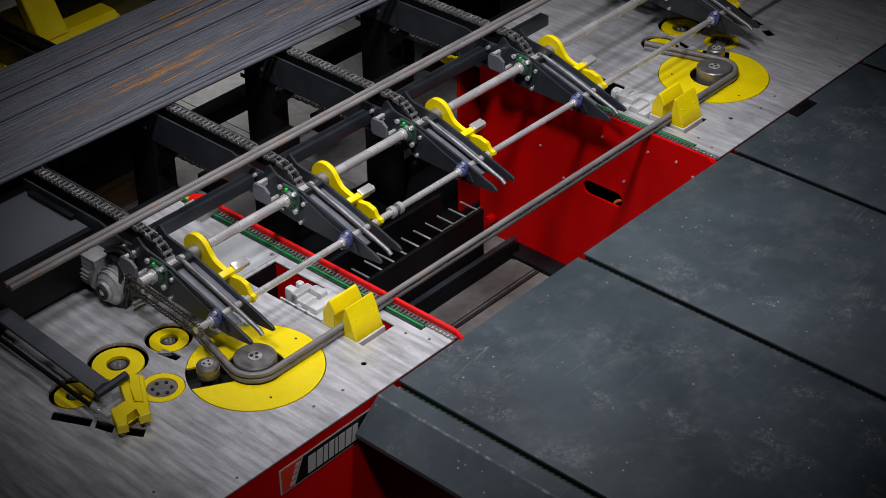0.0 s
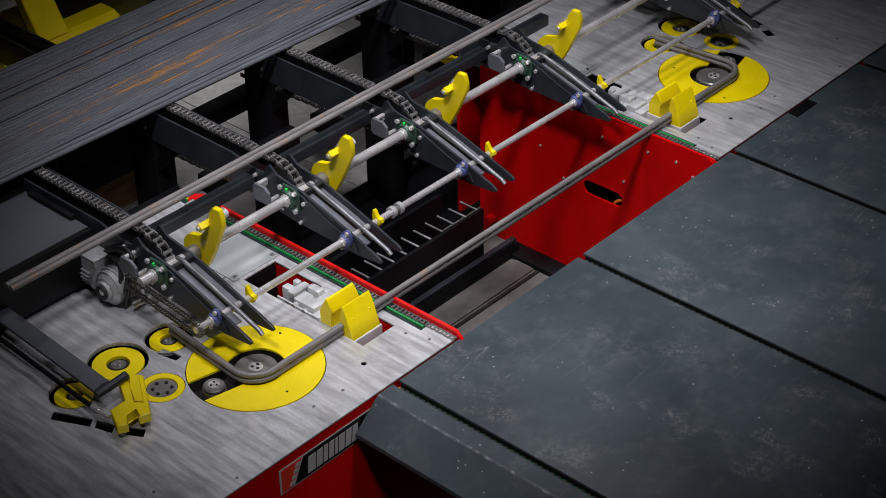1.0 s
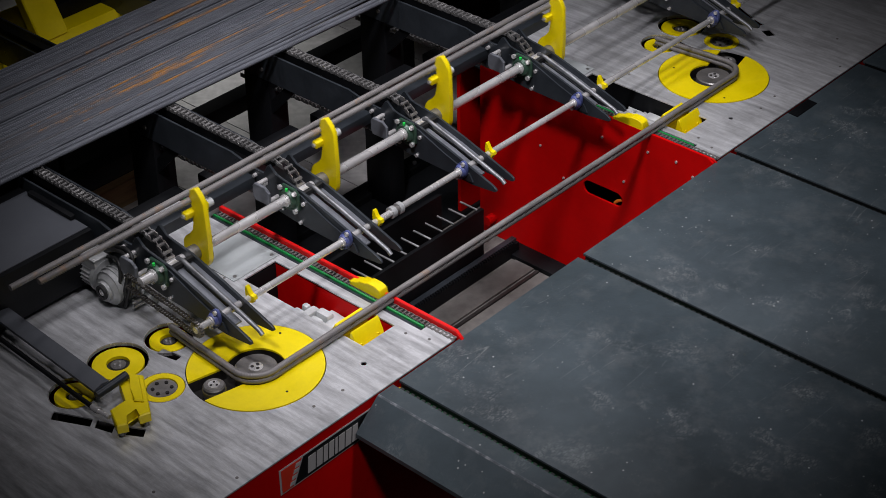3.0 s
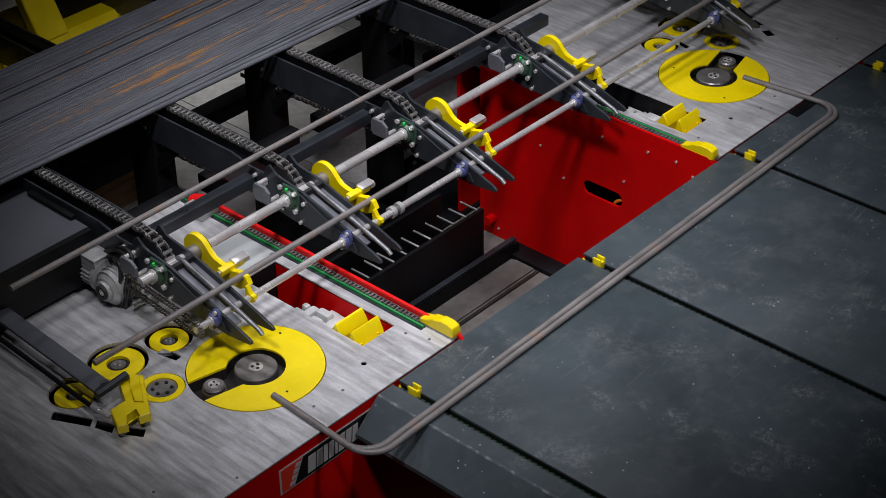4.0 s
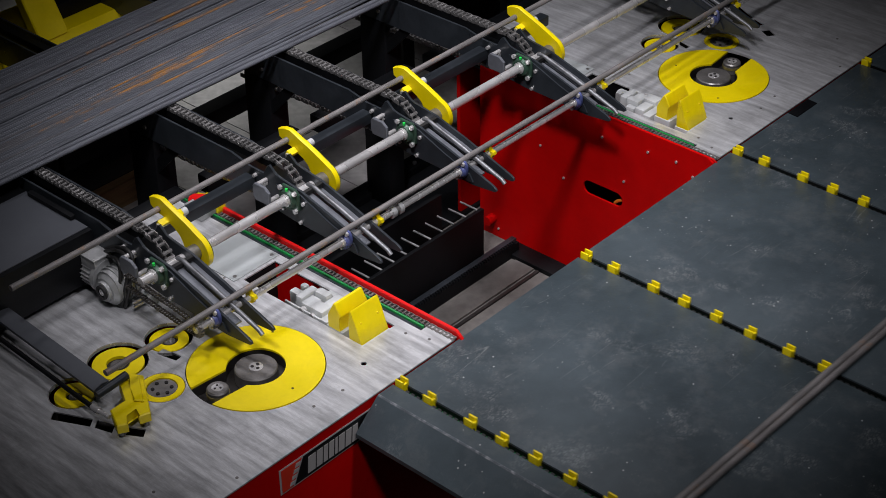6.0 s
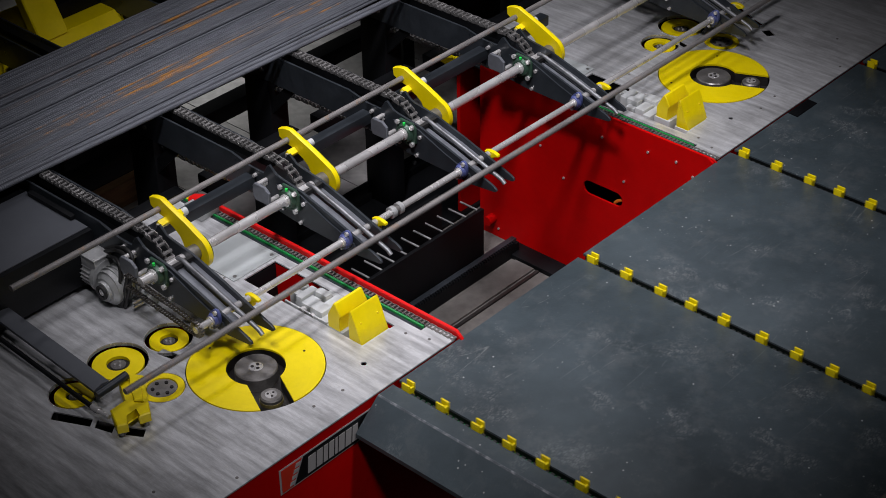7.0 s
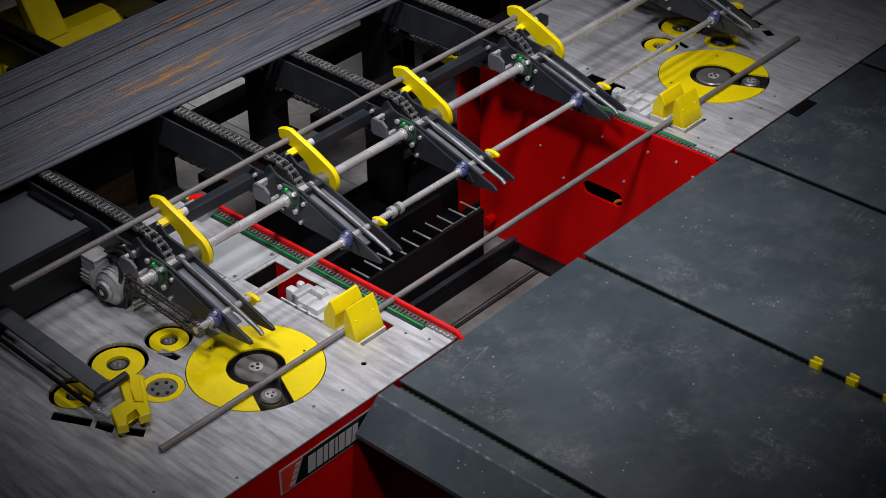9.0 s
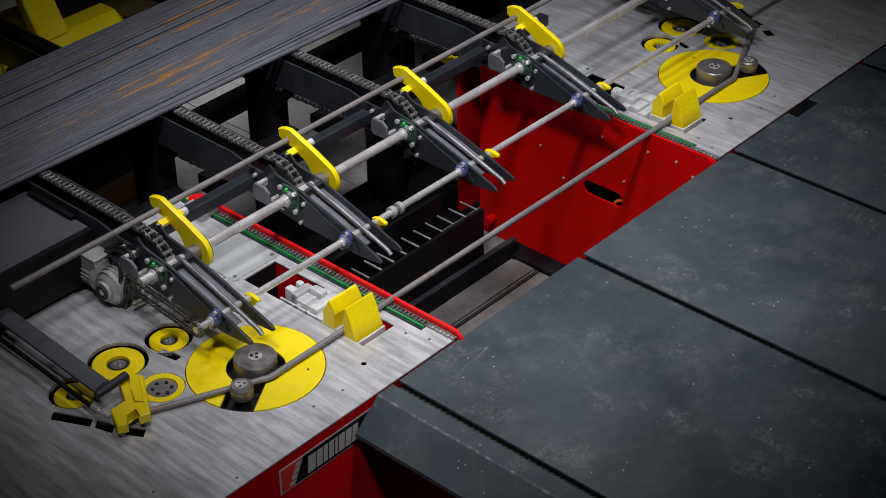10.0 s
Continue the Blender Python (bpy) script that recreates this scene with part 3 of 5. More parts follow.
def table_chain(x):
    root = thing("table_conveyor", "dark conveyor chain in a slot with a green guide", "chain conveyor", group="table conveyors")
    bm = bmesh.new()
    box(bm, x - 0.016, x + 0.016, -4.6, -0.45, TT - 0.10, TT - 0.05)
    box(bm, x + 0.013, x + 0.0158, -4.6, -0.45, TT - 0.05, TT - 0.006)
    box(bm, x - 0.0158, x - 0.0148, -4.6, -0.45, TT - 0.05, TT - 0.006)
    part("channel", bm, M_BLACK, root)
    bm = bmesh.new()
    box(bm, x + 0.004, x + 0.0125, -4.6, -0.47, TT - 0.05, TT - 0.027)
    part("chain_guide", bm, M_GREEN, root, "green plastic chain guide")
    bm = bmesh.new()
    k = int(2.2 / 0.0254)
    for i in range(k):
        y = -0.47 - 0.0254 * i
        box(bm, x - 0.0145, x + 0.002, y - 0.008, y + 0.008, TT - 0.045, TT - 0.010)
    part("chain_link", bm, M_RUBBER, root)
    return root


for a, b in zip(GROOVES, GROOVES[1:]):
    discharge_table(a + 0.016, b - 0.016, "slate-grey scratched discharge table beside the bending benches")


def end_table():
    root = thing("discharge_table", "narrow slate-grey discharge table with a folded sloping side", "work table", group="discharge tables")
    bm = bmesh.new()
    x1 = GROOVES[0] - 0.016
    prof = [(x1, TT), (0.181, TT), (0.174, TT - 0.003), (0.060, TT - 0.104), (0.060, TT - 0.122), (0.068, TT - 0.122), (0.184, TT - 0.012), (x1, TT - 0.012)]
    v = []
    for y, dx in ((-0.437, 0.0), (-4.6, 0.0)):
        v.append([bm.verts.new((px + (dx if px < x1 - 0.01 else 0.0), y, pz)) for px, pz in prof])
    n = len(prof)
    bm.faces.new(v[0]), bm.faces.new(v[1][::-1])
    for i in range(n):
        bm.faces.new((v[0][i], v[1][i], v[1][(i + 1) % n], v[0][(i + 1) % n]))
    part("table_top", bm, M_TABLE, root, "scuffed slate-grey sheet with a folded edge", smooth=False)
    bm = bmesh.new()
    f0, f1 = (0.178, -0.439), (0.178, -2.04)
    w0 = [(-0.005, TT - 0.0030), (0.0005, TT + 0.0010), (0.004, TT + 0.0008)]
    va = [bm.verts.new((f0[0] + dx, f0[1], z)) for dx, z in w0]
    vb = [bm.verts.new((f1[0] + dx, f1[1], z)) for dx, z in w0]
    for i in range(2):
        bm.faces.new((va[i], va[i + 1], vb[i + 1], vb[i]))
    part("worn_fold", bm, M_WORNFOLD, root, "paint worn to pale metal along the fold", smooth=False)
    for yy in (-0.9, -4.2):
        bm = bmesh.new()
        box(bm, x1 - 0.045, x1 - 0.005, yy - 0.03, yy + 0.03, 0, TT - 0.0125)
        part("leg", bm, M_BLACK, root)


end_table()
for gx in GROOVES[:4]:
    table_chain(gx)


def small_dark_opening():
    # no hole is cut: a black sheet on the table top stands for the opening
    bm = sheet([(2.792, -0.440), (2.788, -0.492), (2.948, -0.492), (2.952, -0.440)], [], TT + 0.0005, TT + 0.003)
    solid("opening_patch", bm, M_BLACK, "black sheet in place of a dark opening in the grey table", "pad", smooth=False)


small_dark_opening()


def chain_dog(x):
    root = thing("chain_dog", "small yellow pusher dog on the table chain", "pusher dog", pose(x, -0.6, TT), group="chain dogs")
    bm = bmesh.new()
    box(bm, -0.017, -0.009, -0.018, 0.018, -0.03, 0.026, bev=0.002)
    part("cheek", bm, M_YELLOW, root)
    bm = bmesh.new()
    box(bm, 0.009, 0.017, -0.018, 0.018, -0.03, 0.026, bev=0.002)
    part("cheek", bm, M_YELLOW, root)
    bm = bmesh.new()
    box(bm, -0.009, 0.009, -0.018, -0.010, -0.03, 0.012)
    part("web", bm, M_YELLOW, root)
    return root


DOGS = []
for gx in GROOVES[:4]:
    for i in range(11):
        DOGS.append((chain_dog(gx) if not DOGS else copy_thing(DOGS[0][0], pose(gx, -0.6, TT)), gx, i))


# ---------------------------------------------------------------- feeder arms, shafts, hooks
ARMS = (-0.022, 0.645, 1.310, 2.052, 3.072)
UP_YZ, LO_YZ = (0.455, 1.126), (0.154, 1.063)


def feeder_arm():
    root = thing("chain_feeder", "dark grey steel feeder arm with forked sloping nose", "feeder arm", group="feeder arms")
    prof = [(2.9, 1.192), (0.80, 1.192), (0.70, 1.168), (0.615, 1.166), (0.590, 1.212), (0.578, 1.220), (0.545, 1.188), (0.52, 1.183),
            (0.40, 1.167), (0.25, 1.124), (0.137, 1.088), (0.0, 1.043), (-0.016, 1.036), (-0.02, 1.026), (-0.01, 1.018),
            (0.108, 1.006), (0.215, 1.010), (0.30, 1.018), (0.44, 1.016), (0.56, 1.03), (0.72, 1.052), (2.9, 1.045)]
    for nm, x in (("side_plate", 0.0), ("side_plate", 0.108)):
        bm = bmesh.new()
        prism(bm, prof, x - 0.005, x + 0.005, "x", bev=0.0015)
        part(nm, bm, M_ARM, root)
    # the outer plate reaches lower near the bearings
    bm = bmesh.new()
    prism(bm, [(0.54, 1.15), (0.40, 1.155), (0.26, 1.10), (0.12, 1.055), (0.10, 1.022), (0.20, 1.018), (0.45, 1.022), (0.56, 1.034)], -0.012, -0.0055, "x")
    part("cheek_plate", bm, M_ARM, root)
    # sloping web and the round slide bar
    bm = bmesh.new()
    prism(bm, [(0.42, 1.145), (0.25, 1.098), (0.09, 1.047), (0.09, 1.041), (0.25, 1.092), (0.42, 1.139)], 0.0055, 0.050, "x")
    prism(bm, [(0.42, 1.145), (0.25, 1.098), (0.15, 1.066), (0.15, 1.060), (0.25, 1.092), (0.42, 1.139)], 0.062, 0.1025, "x")
    part("web", bm, M_WEB, root, "bare grey steel web between the side plates")
    bm = bmesh.new()
    tube(bm, [(0.056, 0.43, 1.165), (0.056, 0.40, 1.167), (0.056, 0.25, 1.124), (0.056, 0.10, 1.075), (0.056, 0.005, 1.044), (0.056, -0.012, 1.030)], 0.009, 10)
    part("slide_bar", bm, M_WORN, root, "worn round slide bar")
    for yy, zz in ((0.40, 1.16),):
        bm = bmesh.new()
        box(bm, 0.0055, 0.1025, yy - 0.008, yy + 0.008, zz - 0.012, zz + 0.004)
        part("spacer", bm, M_RUBBER, root)
    # upper and lower chain
    bm = bmesh.new()
    chain_run(bm, (0.054, 0.60, 1.212), (0.054, 1.55, 1.212), (0, 0, 1), 0.034, 0.0254, 0.020)
    pts = [(0.60, 1.212), (0.535, 1.200), (0.485, 1.165), (0.46, 1.12)]
    for a, b in zip(pts, pts[1:]):
        chain_run(bm, (0.054, *a), (0.054, *b), (0, 0, 1), 0.034, 0.0245, 0.020)
    part("feed_chain", bm, M_CHAIN, root, "greasy steel roller chain")
    bm = bmesh.new()
    chain_run(bm, (0.054, 0.62, 1.020), (0.054, 1.55, 0.984), (0, 0, 1), 0.034, 0.0254, 0.020)
    part("return_chain", bm, M_CHAIN, root)
    bm = bmesh.new()
    box(bm, 0.037, 0.071, 0.62, 2.9, 1.17, 1.199)
    part("chain_rail", bm, M_BLACK, root)
    # flange bearing of the hook shaft
    y, z = UP_YZ
    bm = bmesh.new()
    s, c = 0.054, 0.020
    prism(bm, [(y - s + c, z - s), (y + s - c, z - s), (y + s, z - s + c), (y + s, z + s - c), (y + s - c, z + s), (y - s + c, z + s), (y - s, z + s - c), (y - s, z - s + c)], -0.026, -0.012, "x", bev=0.003)
    cyl(bm, (-0.026, y, z), (-0.040, y, z), 0.042, 0.036, seg=28)
    fb = part("flange_bearing", bm, M_GREENB, root, "dark green cast flange bearing")
    bm = bmesh.new()
    cyl(bm, (-0.040, y, z), (-0.048, y, z), 0.026, seg=24)
    part("inner_ring", bm, M_STEEL, fb)
    for dy in (-1, 1):
        for dz in (-1, 1):
            bm = bmesh.new()
            bolt(bm, (-0.026, y + dy * 0.040, z + dz * 0.040), (-1, 0, 0), 0.011, 0.011)
            part("bolt", bm, M_STEEL, fb)
    bm = bmesh.new()
    cyl(bm, (-0.034, y, z + 0.040), (-0.034, y, z + 0.050), 0.006, seg=10)
    part("grease_cap", bm, M_GREENCAP, fb, "bright green grease cap")
    # oval bearing of the stop shaft
    y, z = LO_YZ
    bm = bmesh.new()
    oval = []
    for i in range(28):
        a = 2 * math.pi * i / 28
        oval.append((0.052 * math.cos(a), 0.030 * math.sin(a) * (1 - 0.25 * abs(math.cos(a)))))
    ca, sa = math.cos(radians(112)), math.sin(radians(112))
    prism(bm, [(y + p * ca - q * sa, z + p * sa + q * ca) for p, q in oval], -0.024, -0.012, "x", bev=0.003)
    cyl(bm, (-0.024, y, z), (-0.036, y, z), 0.027, 0.023, seg=24)
    ob = part("oval_bearing", bm, M_BLUEB, root, "blue painted oval flange bearing")
    bm = bmesh.new()
    cyl(bm, (-0.036, y, z), (-0.043, y, z), 0.019, seg=20)
    part("inner_ring", bm, M_STEEL, ob)
    for sgn in (-1, 1):
        bm = bmesh.new()
        bolt(bm, (-0.024, y + sgn * 0.040 * ca, z + sgn * 0.040 * sa), (-1, 0, 0), 0.009, 0.009)
        part("bolt", bm, M_STEEL, ob)
    # screws on the side plate
    for yy, zz in ((0.60, 1.13), (0.50, 1.06), (0.56, 1.06), (0.405, 1.032), (0.66, 1.145), (0.385, 1.125)):
        bm = bmesh.new()
        bolt(bm, (-0.005, yy, zz), (-1, 0, 0), 0.0085, 0.016)
        part("bolt", bm, M_STEEL, root)
    # tensioner plate with its screws
    bm = bmesh.new()
    prism(bm, [(0.52, 1.085), (0.60, 1.085), (0.61, 1.10), (0.61, 1.145), (0.60, 1.16), (0.545, 1.16), (0.52, 1.14)], -0.072, -0.058, "x", bev=0.002)
    tp = part("tensioner_plate", bm, M_WEB, root)
    for yy, zz in ((0.53, 1.10), (0.60, 1.145)):
        bm = bmesh.new()
        cyl(bm, (-0.058, yy, zz), (0.0, yy, zz), 0.010, seg=10)
        part("stud", bm, M_STEEL, root)
    # foot posts
    bm = bmesh.new()
    box(bm, 0.0, 0.108, 1.31, 1.47, 0.0, 1.044, bev=0.006)
    part("post", bm, M_BLACK, root)
    bm = bmesh.new()
    box(bm, 0.01, 0.098, 2.18, 2.32, 0.0, 1.04)
    part("post", bm, M_BLACK, root)
    bm = bmesh.new()
    prism(bm, [(1.309, 0.88), (1.309, 0.95), (1.215, 1.045), (1.15, 1.045)], 0.012, 0.024, "x")
    part("brace", bm, M_BLACK, root)
    for yy in (1.34, 1.44):
        bm = bmesh.new()
        bolt(bm, (-0.005, yy, 1.10), (-1, 0, 0), 0.010, 0.008)
        part("bolt", bm, M_DARKSTEEL, root)
    return root


ARM = feeder_arm()
ARM.location.x = ARMS[0]
for ax in ARMS[1:]:
    copy_thing(ARM, Matrix.Translation((ax, 0, 0)))


def shafts():
    bm = bmesh.new()
    cyl(bm, (-0.125, *UP_YZ), (6.0, *UP_YZ), 0.0195, seg=24)
    ob = solid("hook_shaft", bm, M_STEEL, "polished steel shaft through the feeder arms", "shaft")
    for ax in ARMS:
        bm = bmesh.new()
        cyl(bm, (ax + 0.115, *UP_YZ), (ax + 0.145, *UP_YZ), 0.030, seg=20)
        part("collar", bm, M_DARKSTEEL, ob)
    bm = bmesh.new()
    cyl(bm, (-0.134, *LO_YZ), (6.0, *LO_YZ), 0.0135, seg=20)
    ob = solid("stop_shaft", bm, M_STEEL, "thin polished steel shaft across the arm noses", "shaft")
    for x in (0.872, 0.912):
        bm = bmesh.new()
        cyl(bm, (x, *LO_YZ), (x + 0.020, *LO_YZ), 0.024, seg=24)
        part("coupling_half", bm, M_CAST, ob)
    bm = bmesh.new()
    cyl(bm, (0.890, *LO_YZ), (0.914, *LO_YZ), 0.018, seg=20)
    part("coupling_core", bm, M_DARKSTEEL, ob)


shafts()


def feeder_hook():
    """Arm along +y from the shaft's axis at the origin."""
    root = thing("feeder_hook", "yellow steel transfer hook on the polished shaft", "hook", group="feeder hooks")
    bulb = circle(0, 0, 0.070, 24, 78, 315)
    prof = [(0.283, -0.024), (0.264, 0.004), (0.237, 0.027), (0.10, 0.056)] + bulb + [(0.066, -0.036), (0.088, -0.022), (0.125, -0.020), (0.195, -0.030), (0.222, -0.048), (0.262, -0.050)]
    bm = bmesh.new()
    prism(bm, prof, -0.011, 0.011, "x", bev=0.002)
    part("hook_plate", bm, M_YELLOW, root)
    bm = bmesh.new()
    cyl(bm, (-0.035, 0, 0), (-0.011, 0, 0), 0.030, seg=24)
    part("hub", bm, M_DARKSTEEL, root)
    bm = bmesh.new()
    cyl(bm, (0.011, 0, 0), (0.018, 0, 0), 0.064, seg=24)
    part("hub_disc", bm, M_RUBBER, root)
    bm = bmesh.new()
    box(bm, -0.050, 0.062, 0.155, 0.183, -0.044, -0.018, bev=0.004)
    cp = part("cross_bar", bm, M_YELLOW, root, "yellow cross bar through the hook")
    bm = bmesh.new()
    box(bm, 0.0112, 0.080, 0.151, 0.187, -0.055, -0.0445, bev=0.003)
    part("slide_strip", bm, M_STEEL, cp, "bare steel strip")
    bm = bmesh.new()
    cyl(bm, (0.062, 0.169, -0.034), (0.086, 0.169, -0.034), 0.016, seg=16)
    part("knob", bm, M_WHITE, cp)
    bm = bmesh.new()
    bolt(bm, (-0.050, 0.169, -0.031), (-1, 0, 0), 0.008, 0.008)
    part("bolt", bm, M_STEEL, cp)
    return root


HOOKS = []
for ax in ARMS:
    hx = ax + 0.178
    HOOKS.append((feeder_hook() if not HOOKS else copy_thing(HOOKS[0][0], pose(hx, *UP_YZ)), hx))


def stop_finger():
    root = thing("stop_finger", "small yellow stop finger on the thin shaft", "stop", group="stop fingers")
    bm = bmesh.new()
    prism(bm, [(-0.014, -0.018), (0.012, -0.020), (0.018, 0.0), (0.014, 0.028), (0.004, 0.050), (-0.004, 0.050), (-0.008, 0.028), (-0.012, 0.014), (-0.032, 0.012), (-0.032, -0.002), (-0.018, -0.006)], -0.009, 0.009, "x", bev=0.002)
    part("finger", bm, M_YELLOW, root)
    return root


STOPS = []
for ax in ARMS:
    sx = ax + 0.155
    STOPS.append((stop_finger() if not STOPS else copy_thing(STOPS[0][0], pose(sx, *LO_YZ)), sx))


# ---------------------------------------------------------------- feeder frame and what stands on it
def feeder_frame():
    root = thing("stock_stand", "black welded steel frame under the bar stock", "steel frame")
    spans = list(zip(ARMS, ARMS[1:])) + [(ARMS[-1], 5.2)]
    for a, b in spans:
        bm = bmesh.new()
        far_end = b - 0.008 if b < 3.0 else a + 0.42
        box(bm, a + 0.116, far_end, 0.665, 0.715, 1.085, 1.135, bev=0.004)
        part("cross_tube", bm, M_ARM, root, "dark grey square cross tube")
        bm = bmesh.new()
        box(bm, a + 0.115, b - 0.007, 1.12, 1.18, 0.80, 0.88, bev=0.004)
        part("cross_beam", bm, M_BLACK, root)
        if a < 0.6 or a > 3.0:
            bm = bmesh.new()
            box(bm, a + 0.115, b - 0.007, 1.0, 1.06, 0.42, 0.48)
            part("low_beam", bm, M_BLACK, root)
        bm = bmesh.new()
        box(bm, a + 0.115, b - 0.007, 2.18, 2.28, 0.31, 0.40, bev=0.004)
        part("rear_beam", bm, M_BLACK, root)
    bm = bmesh.new()
    box(bm, -2.2, ARMS[0] - 0.02, 1.15, 1.25, 0.90, 1.02)
    part("cross_beam", bm, M_BLACK, root)
    return root


feeder_frame()


def floor_rail():
    root = thing("floor_rail", "black steel rail along the edge of the slabs", "floor rail")
    bm = bmesh.new()
    box(bm, 0.75, 3.45, 1.44, 1.54, 0.0, 0.05, bev=0.004)
    part("rail_base", bm, M_BLACK, root)
    bm = bmesh.new()
    box(bm, 0.75, 3.45, 1.548, 1.556, 0.0, 0.03, bev=0.002)
    part("edge_strip", bm, M_WORN, root, "worn grey edge strip")
    # black sheet laid where the floor is only in shade
    bm = bmesh.new()
    box(bm, 0.75, 3.45, 1.0, 1.43, 0.0, 0.02)
    part("shade_sheet", bm, M_BLACK, root, "flat black sheet in place of floor shade")
    for i in range(9):
        bm = bmesh.new()
        cyl(bm, (0.9 + 0.3 * i, 1.47, 0.05), (0.9 + 0.3 * i, 1.47, 0.062), 0.011, seg=6)
        part("bolt", bm, M_WORN, root)


floor_rail()


def timber():
    for x0, y, z, ln in ((0.92, 2.34, 0.0, 0.60), (1.0, 2.47, 0.0, 0.60)):
        bm = bmesh.new()
        box(bm, x0, x0 + ln, y, y + 0.11, z, z + 0.14, bev=0.004)
        solid("timber_baulk", bm, M_WOOD, "yellowish wooden baulk on the floor under the frame", "timber", group="timber baulks")


timber()


def comb_rack():
    root = thing("comb_rack", "black rack with a row of pale rods in the pit", "rack")
    bm = bmesh.new()
    box(bm, 0.67, 1.98, 0.632, 0.652, 0.0, 0.335, bev=0.003)
    part("front_plate", bm, M_BLACK, root)
    bm = bmesh.new()
    box(bm, 0.67, 1.98, 0.90, 0.92, 0.0, 0.30)
    part("back_plate", bm, M_BLACK, root)
    for i in range(16):
        x = 0.745 + i * 0.0805
        bm = bmesh.new()
        cyl(bm, (x, 0.648, 0.335), (x, 0.755, 0.335), 0.005, seg=10)
        part("rod", bm, M_CAST, root)
    bm = bmesh.new()
    box(bm, 0.67, 1.98, 0.652, 0.90, 0.05, 0.06)
    part("bottom", bm, M_BLACK, root)


comb_rack()


def toothed_track():
    root = thing("toothed_track", "dark steel floor track with a toothed rack", "floor track")
    bm = bmesh.new()
    box(bm, 0.66, 2.18, 0.598, 0.628, 0.0, 0.085, bev=0.003)
    part("rack_bed", bm, M_ARM, root, "dark grey rack bed")
    for i in range(90):
        x = 0.67 + i * 0.0166
        if i == 0:
            bm = bmesh.new()
            prism(bm, [(-0.0065, 0.070), (-0.0035, 0.084), (0.0035, 0.084), (0.0065, 0.070)], 0.582, 0.598, "y")
            tooth = part("tooth", bm, M_BLACK, root)
            tooth.location.x = x
        else:
            t2 = new("tooth", tooth.data)
            t2.parent, t2.location = root, (x, 0, 0)
    bm = bmesh.new()
    box(bm, 0.66, 2.18, 0.583, 0.598, 0.0, 0.069)
    part("rack_web", bm, M_BLACK, root)
    bm = bmesh.new()
    box(bm, 0.66, 2.12, 0.440, 0.556, 0.0, 0.012, bev=0.003)
    part("floor_strip", bm, M_CONCRETE, root)
    bm = bmesh.new()
    box(bm, 0.66, 2.12, 0.408, 0.424, 0.0, 0.010)
    part("floor_joint", bm, M_HOLE, root)
    bm = bmesh.new()
    box(bm, 2.125, 2.229, 0.20, 0.628, 0.0, 0.025, bev=0.004)
    part("end_plate", bm, M_BLACK, root)


toothed_track()


